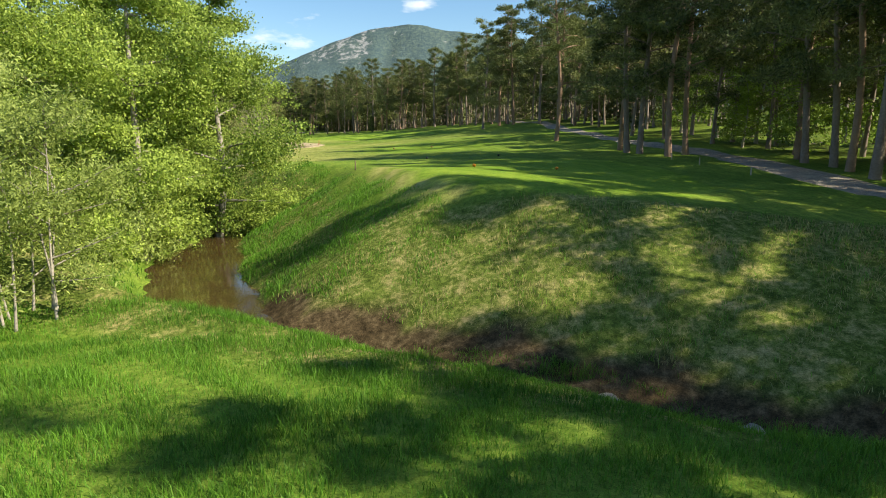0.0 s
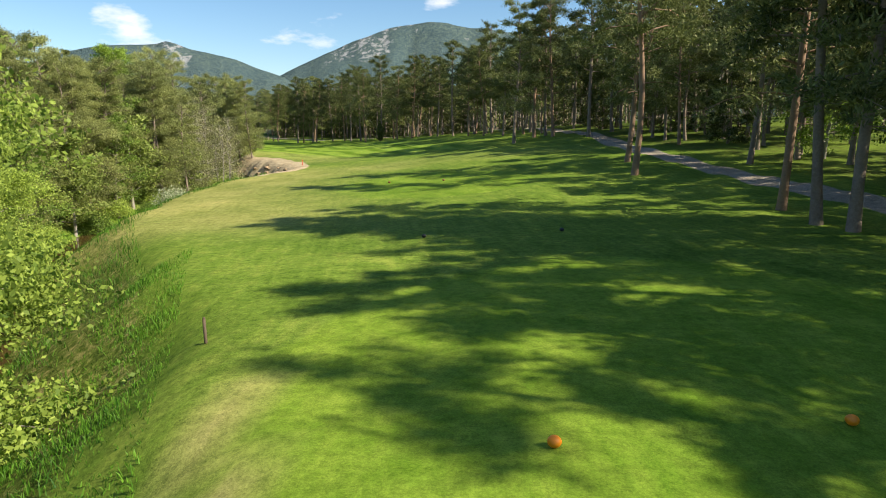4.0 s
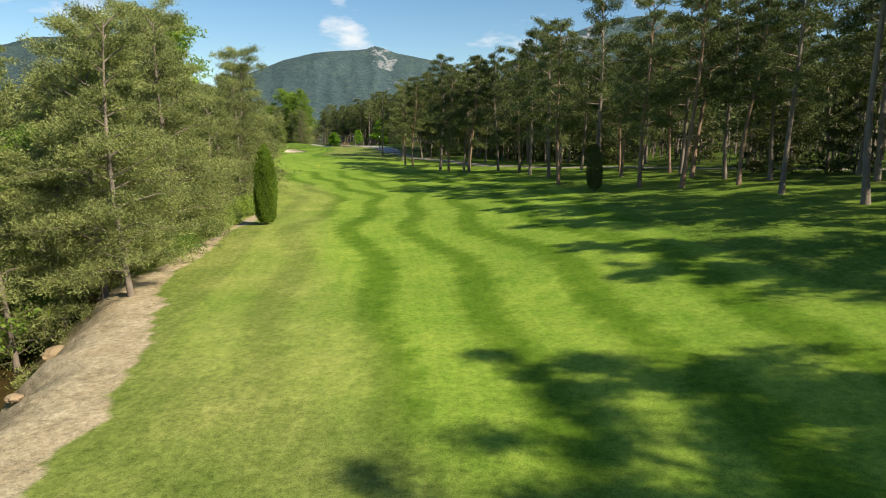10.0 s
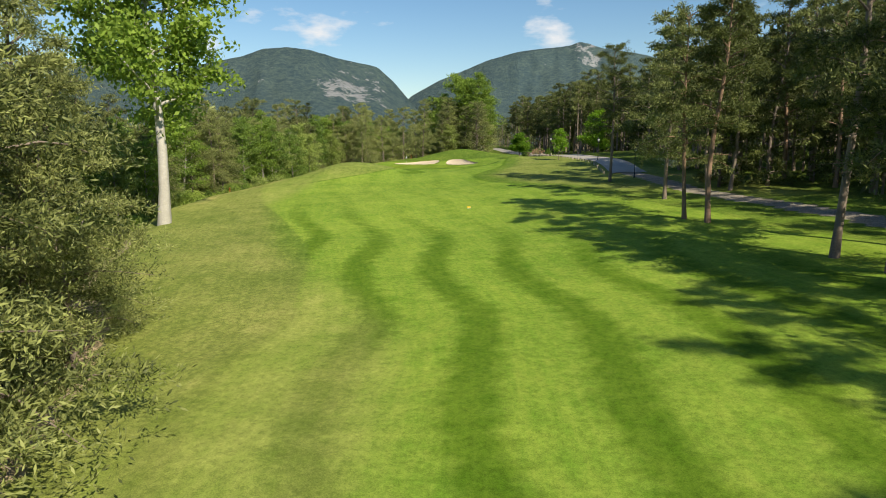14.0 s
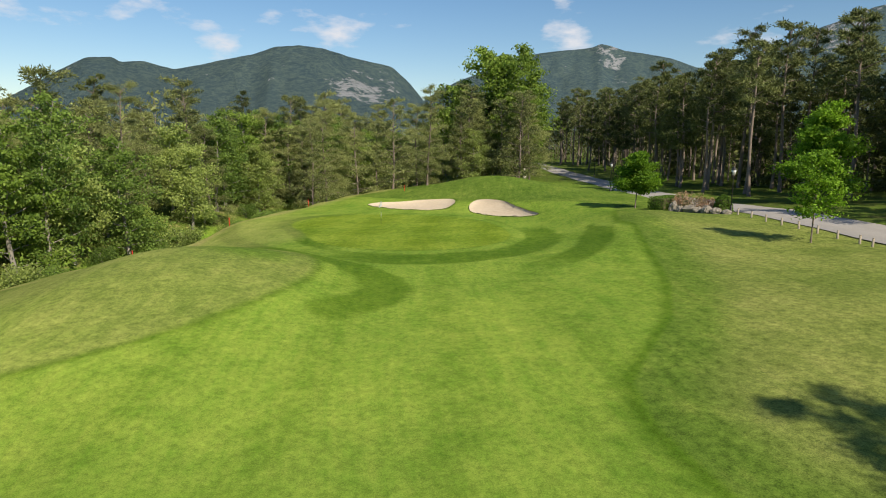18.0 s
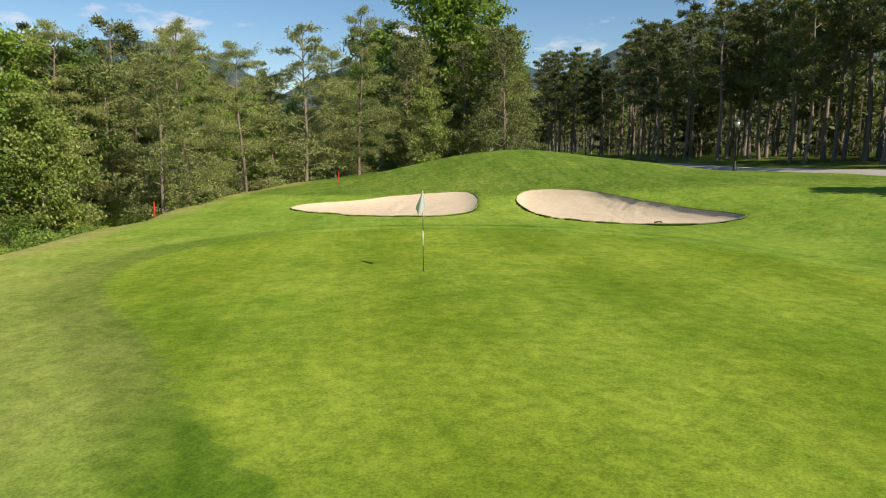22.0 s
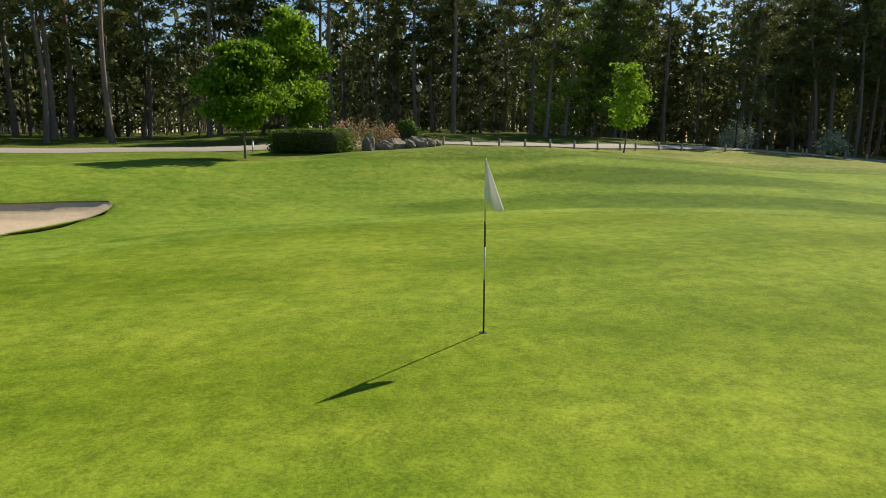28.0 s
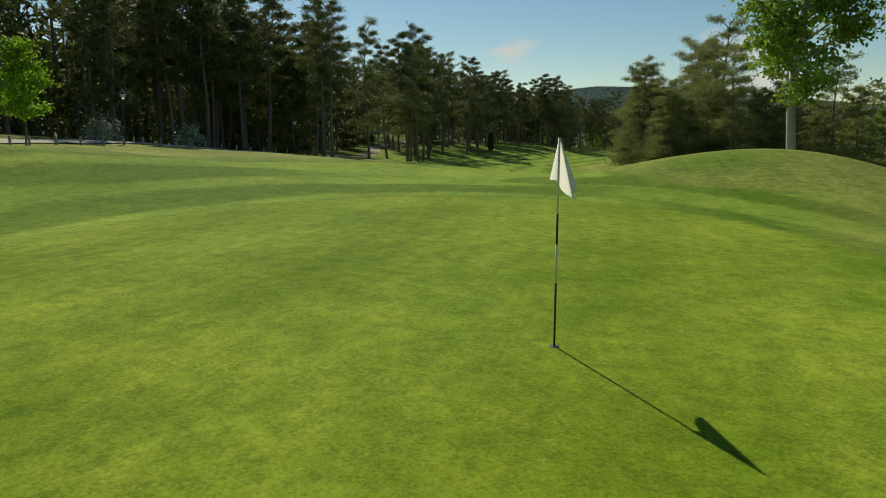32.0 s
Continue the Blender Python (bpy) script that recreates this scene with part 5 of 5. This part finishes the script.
tee_marker(5.6, 38.9, ORANGE, "round orange tee marker on the teeing ground")
tee_marker(10.6, 40.4, ORANGE, "round orange tee marker on the teeing ground")
tee_marker(-5.1, 91.6, MAROON, "round dark red tee marker on the forward tee")
tee_marker(0.2, 90.6, MAROON, "round dark red tee marker on the forward tee")
tee_marker(1.5, 60, BLACK, "round dark tee marker on the turf")
tee_marker(8.0, 60.5, BLACK, "round dark tee marker on the turf")
post_at(-2.4, 44.9, 0.6, mat=DARKWOOD, label="thin dark stake at the edge of the tee", group="stakes by the tee", r=0.04)
for x, y in ((21.2, 46.5), (20.6, 50.8), (22.6, 41.5)):
    post_at(x, y, 0.5, mat=POST, label="small pale post beside the cart path", group="stakes by the tee", r=0.04)

# information board beside the cart path
sx, sy = 29.4, 37.0
board = thing("sign_board", (sx, sy, ground_at(sx, sy)), "white sign board on dark wooden posts beside the cart path", "sign", turn=-28)
part("post", bm_box((0.09, 0.09, 1.3), (-0.22, 0, 0.55), 0.01), DARKWOOD, board)
part("post", bm_box((0.09, 0.09, 1.3), (0.22, 0, 0.55), 0.01), DARKWOOD, board)
part("panel", bm_box((0.75, 0.04, 0.55), (0, -0.06, 1.28), 0.008, (-18, 0, 0)), WHITE, board)

# yellow distance marker in the fairway
yx, yy = -90.1, 247.8
ym = thing("distance_marker", (yx, yy, ground_at(yx, yy)), "small yellow distance marker in the fairway", "marker", turn=25)
part("block", bm_box((0.30, 0.16, 0.16), (0, 0, 0.08), 0.02), YELLOW, ym)
part("foot_plate", bm_box((0.36, 0.22, 0.03), (0, 0, 0.0), 0.008), WHITE, ym)


def rock(name, x, y, size, seed, label, group="", mat=None):
    bm = bmesh.new()
    bmesh.ops.create_icosphere(bm, subdivisions=3, radius=1)
    for v in bm.verts:
        n = noise.fractal(v.co * 1.3 + Vector((seed * 7.1, 0, 0)), 0.8, 2.0, 5)
        c = abs(noise.noise(v.co * 2.2 + Vector((0, seed * 3.3, 0))))
        v.co *= 1 + 0.28 * n - 0.18 * c
    bmesh.ops.scale(bm, vec=size, verts=bm.verts)
    me = bpy.data.meshes.new(name)
    bm.to_mesh(me)
    bm.free()
    me.materials.append(mat or ROCK)
    ob = new(name, me)
    ob.matrix_basis = pose(x, y, ground_at(x, y) + size[2] * 0.35, 0, 0, seed * 57)
    return tagged(ob, label, "rock", group)


for k, (x, y, s) in enumerate(((-117.8, 305.5, (0.45, 0.40, 0.70)), (-117.1, 305.0, (0.55, 0.45, 0.45)), (-116.3, 304.8, (0.80, 0.50, 0.50)), (-115.5, 304.4, (0.50, 0.45, 0.42)), (-114.8, 304.2, (0.75, 0.50, 0.55)), (-114.0, 303.9, (0.60, 0.50, 0.40)), (-113.2, 303.8, (0.45, 0.40, 0.32)))):
    rock("rock", x, y, tuple(0.82 * q for q in s), k + 1, "grey limestone boulder edging a flower bed", "boulders of the flower bed")
for k, (x, y, s) in enumerate(((22.3, 20.5, (0.7, 0.6, 0.5)), (22.9, 18.3, (0.6, 0.5, 0.4)), (8.6, 15.4, (0.45, 0.35, 0.3)), (11.5, 14.4, (0.5, 0.35, 0.25)), (-26.2, 121.5, (0.6, 0.5, 0.4)), (-29.0, 130.5, (0.3, 0.3, 0.2)), (-30.5, 127.0, (0.25, 0.2, 0.15)), (-28.5, 116.0, (0.3, 0.25, 0.18)))):
    rock("rock", x, y, s, k + 11, "pale stone lying on the stream bank", "stones on the banks")


def clipped(name, x, y, size, n, mat, label, turn=0, ball=False, leaf=0.10):
    """A clipped hedge: a twiggy core under a skin of small leaves."""
    rng = np.random.default_rng(int(abs(x * 10 + y)))
    sx, sy, sz = size
    d = rng.normal(0, 1, (n, 3))
    d /= np.abs(d).max(1)[:, None] if not ball else np.linalg.norm(d, axis=1)[:, None]
    d[:, 2] = np.abs(d[:, 2]) * 2 - 1
    c = d * np.array([sx / 2, sy / 2, sz / 2]) * rng.uniform(0.93, 1.03, (n, 1)) + (0, 0, sz / 2)
    ob = thing(name, (x, y, ground_at(x, y)), label, "hedge", turn=turn)
    q = 0.62 if ball else 0.88
    part("core", bm_box((sx * q, sy * q, sz * q), (0, 0, sz * 0.47), min(size) * (0.2 if ball else 0.1)), DARKWOOD, ob)
    me = fast_mesh("foliage", *leaves(rng, c, 1, 0.02, leaf, leaf * 0.6), mat)
    o = new("foliage", me)
    o.parent = ob
    return ob


clipped("hedge", -119.3, 307.8, (1.4, 4.0, 1.05), 6800, HEDGE, "square-clipped dark green hedge beside the road", -4)
clipped("hedge", -113.9, 305.2, (1.4, 1.6, 1.35), 3800, HEDGE, "rounded clipped evergreen bush on the flower bed", 20, True)
for k, (x, y, w, h) in enumerate(((-117.8, 306.8, 1.4, 1.6), (-116.4, 306.0, 2.0, 1.5), (-115.3, 305.6, 1.5, 1.3))):
    put(shrub(141 + k, w, h, 120, 12, BLOSSOM, "flowering bush with pink and green leaves behind boulders", 0.10, "flowering_bush"), x, y)
put(shrub(151, 3.6, 2.4, 260, 12, ELDER, "elder bush with white flower heads on the bank", 0.16, "elder_bush"), -29.5, 97)
for x, y in ((-84.5, 287.5), (-80.5, 279.5)):
    put(shrub(161 + int(-x), 2.6, 2.2, 140, 12, ELDER, "white-flowering bush at the edge of the wood", 0.2, "flowering_bush"), x, y)


def column_tree(x, y, high, wide, n, label, mat=None):
    """A columnar cypress: short trunk and upright sprays on a spindle."""
    rng = np.random.default_rng(int(abs(x)))
    u = rng.uniform(0, 1, n)
    a = rng.uniform(0, 6.28, n)
    r = wide / 2 * np.interp(u, [0, 0.08, 0.35, 0.7, 0.92, 1], [0.55, 0.85, 1.0, 0.85, 0.45, 0.08]) * rng.uniform(0.7, 1.05, n) * (1 + 0.10 * np.sin(5 * a + 9 * u))
    c = np.stack([r * np.cos(a), r * np.sin(a), 0.25 + (high - 0.3) * u], -1)
    crown = leaves(rng, c, 1, 0.04, 0.15, 0.05, np.stack([0.5 * np.cos(a), 0.5 * np.sin(a), np.full(n, 1.6)], -1))
    ob = tree_of("cypress_tree", label, "tree", tube(((0, 0, -0.3), (0, 0, high * 0.5), (0, 0, high * 0.9)), (0.16, 0.12, 0.03), 8), crown, BARK, mat or CYPRESS)
    ob.matrix_basis = pose(x, y, ground_at(x, y))
    return ob


column_tree(-48.7, 173.0, 7.0, 1.9, 36000, "slim green columnar cypress at the fairway's edge")
# a naturally dark cypress, reusing the shade-darkened pine needles
column_tree(-23.0, 191.5, 4.6, 1.5, 14000, "small dark columnar cypress before the wood", PINE_SHADE_DARK)

_rt = broadleaf(171, 5.1, 0.34, 1.75, 900, 26, MAPLE, BARK, "small ball-shaped maple with bright green leaves", size=0.17, name="maple_tree", low=0.05, spread=0.22, thick=0.75)
put(_rt, -122.6, 309, 40)
_bt = broadleaf(172, 7.6, 0.2, 2.7, 760, 24, MAPLE, BARK, "bright green young maple beyond the road", size=0.24, name="maple_tree", low=0.1, spread=0.3)
put(_bt, -109.7, 315.8, 10, 1.05)
_sp = broadleaf(173, 5.4, 0.28, 1.35, 190, 20, MAPLE, BARK, "slender young tree with light green leaves", size=0.17, name="young_tree", low=0.5, spread=0.2, thick=0.6)
put(_sp, -105.9, 294.7, 0)


def rake(x, y, turn, lean):
    ob = thing("bunker_rake", (x, y, ground_at(x, y) + 0.36), "bunker rake lying on the sand", "rake", "bunker rakes", turn)
    ob.rotation_euler = (radians(lean), 0, radians(turn))
    part("handle", bm_lathe([(0.014, 0), (0.014, 1.6)], 7), POST, ob).rotation_euler = (radians(90), 0, 0)
    part("head", bm_box((0.55, 0.04, 0.05), (0, 0, -0.01), 0.01), BLACK, ob)
    for k in range(7):
        part("tine", bm_lathe([(0.008, -0.09), (0.006, 0.0)], 5, (-0.24 + 0.08 * k, 0, 0)), BLACK, ob)


rake(-146.7, 307.7, 120, 6)
rake(-135.1, 308.5, 60, 8)

EARTH = grained("dry_earth", (0.170, 0.115, 0.065), (0.430, 0.325, 0.205), 1.5, 0.95, bumped=0.9)
rng = np.random.default_rng(8)
for k in range(64):
    y = 117 + 31 * k / 64 + rng.uniform(-0.5, 0.5)
    x = float(np.interp(y, STREAM[:, 1], STREAM[:, 0])) + rng.uniform(1.6, 5.4)
    q = rng.uniform(0.12, 0.42) * (1.5 if k % 9 == 0 else 1)
    rock("earth_clod", x, y, (q * rng.uniform(0.9, 1.5), q * rng.uniform(0.7, 1.1), q * rng.uniform(0.5, 0.8)), 40 + k, "lump of dry earth slumped from the cut bank", "clods of the cut bank", EARTH)

# ---- grass that stands up ----


def blades(name, n, xs, ys, ok, length, width, mat, label, seed, tuft=0.5):
    rng = np.random.default_rng(seed)
    x, y = rng.uniform(*xs, n), rng.uniform(*ys, n)
    lump = np.sin(x * 1.3 + np.sin(y * 0.9) * 2) * np.sin(y * 1.1 + np.sin(x * 0.7) * 2)
    keep = ok(x, y) & (rng.uniform(-1, 1, n) < lump + tuft)
    x, y, lump = x[keep], y[keep], lump[keep]
    m = len(x)
    L = length * rng.uniform(0.5, 1.3, m) * (0.8 + 0.35 * lump)
    d = np.stack([rng.normal(0, 0.28, m), rng.normal(0, 0.28, m), np.ones(m)], -1)
    d /= np.linalg.norm(d, axis=1)[:, None]
    s = np.stack([rng.normal(0, 1, m), rng.normal(0, 1, m), np.zeros(m)], -1)
    s *= (width / 2) / np.linalg.norm(s, axis=1)[:, None]
    p = np.stack([x, y, height(x, y) - 0.03], -1)
    mid = p + d * (L * 0.6)[:, None]
    tip = p + d * L[:, None] + np.stack([d[:, 0], d[:, 1], -0.3 * np.ones(m)], -1) * (L * 0.35)[:, None]
    v = np.stack([p - s, p + s, mid + s * 0.8, tip, mid - s * 0.8], 1).reshape(-1, 3)
    k = 5 * np.arange(m)[:, None]
    tri = np.stack([k[:, 0] + 4, k[:, 0] + 2, k[:, 0] + 3], -1)
    quad = np.stack([k[:, 0], k[:, 0] + 1, k[:, 0] + 2, k[:, 0] + 4], -1)
    tris = np.concatenate([quad[:, [0, 1, 2]], quad[:, [0, 2, 3]], tri])
    me = fast_mesh(name, v, tris, mat)
    return tagged(new(name, me), label, "grass", kind="stuff")


blades("long_grass", 170000, (-11, 24), (7.5, 20), lambda x, y: (along(STREAM, x, y, ())[0] > 0.25) & (y + 0.45 * x < 20.8), 0.30, 0.015, BLADE, "long fresh green meadow grass", 1, 0.75)
blades("bank_grass", 76000, (-8, 34), (13, 34), lambda x, y: (along(STREAM, x, y, ())[0] > 1.5) & (y + 0.45 * x > 20.5) & (y + 0.12 * np.abs(x - 6) < 25.6), 0.22, 0.022, STRAW, "rough half-dry grass on the tee bank", 2, 0.1)
blades("stream_grass", 60000, (-36, -2), (24, 112), lambda x, y: (np.abs(rod(STREAM, x, y)) > 0.8 + (y < 60)) & (rod(STREAM, x, y) < 7.5) & (rod(STREAM, x, y) > -4), 0.40, 0.03, BLADE, "tall green grass along the stream", 3)
blades("verge_grass", 50000, (-182, -130), (240, 330), lambda x, y: (rod(STREAM, x, y) > 0.5) & (rod(STREAM, x, y) < 4.4), 0.38, 0.035, BLADE, "tall green grass along the stream behind the green", 4)
blades("bank_tufts", 26000, (-8, 34), (13, 34), lambda x, y: (along(STREAM, x, y, ())[0] > 1.2) & (y + 0.45 * x > 20.5) & (y + 0.12 * np.abs(x - 6) < 26.2), 0.24, 0.024, BLADE, "green tufts on the tee bank", 6, 0.0)
blades("left_bank_grass", 90000, (-9, 5), (22, 62), lambda x, y: (rod(STREAM, x, y) > 1.6) & (rod(STREAM, x, y) < 10.5) & (x < 1.2 + (34 - y) * 0.42), 0.24, 0.022, BLADE, "green grass on the steep bank below the tee", 7, 0.3)
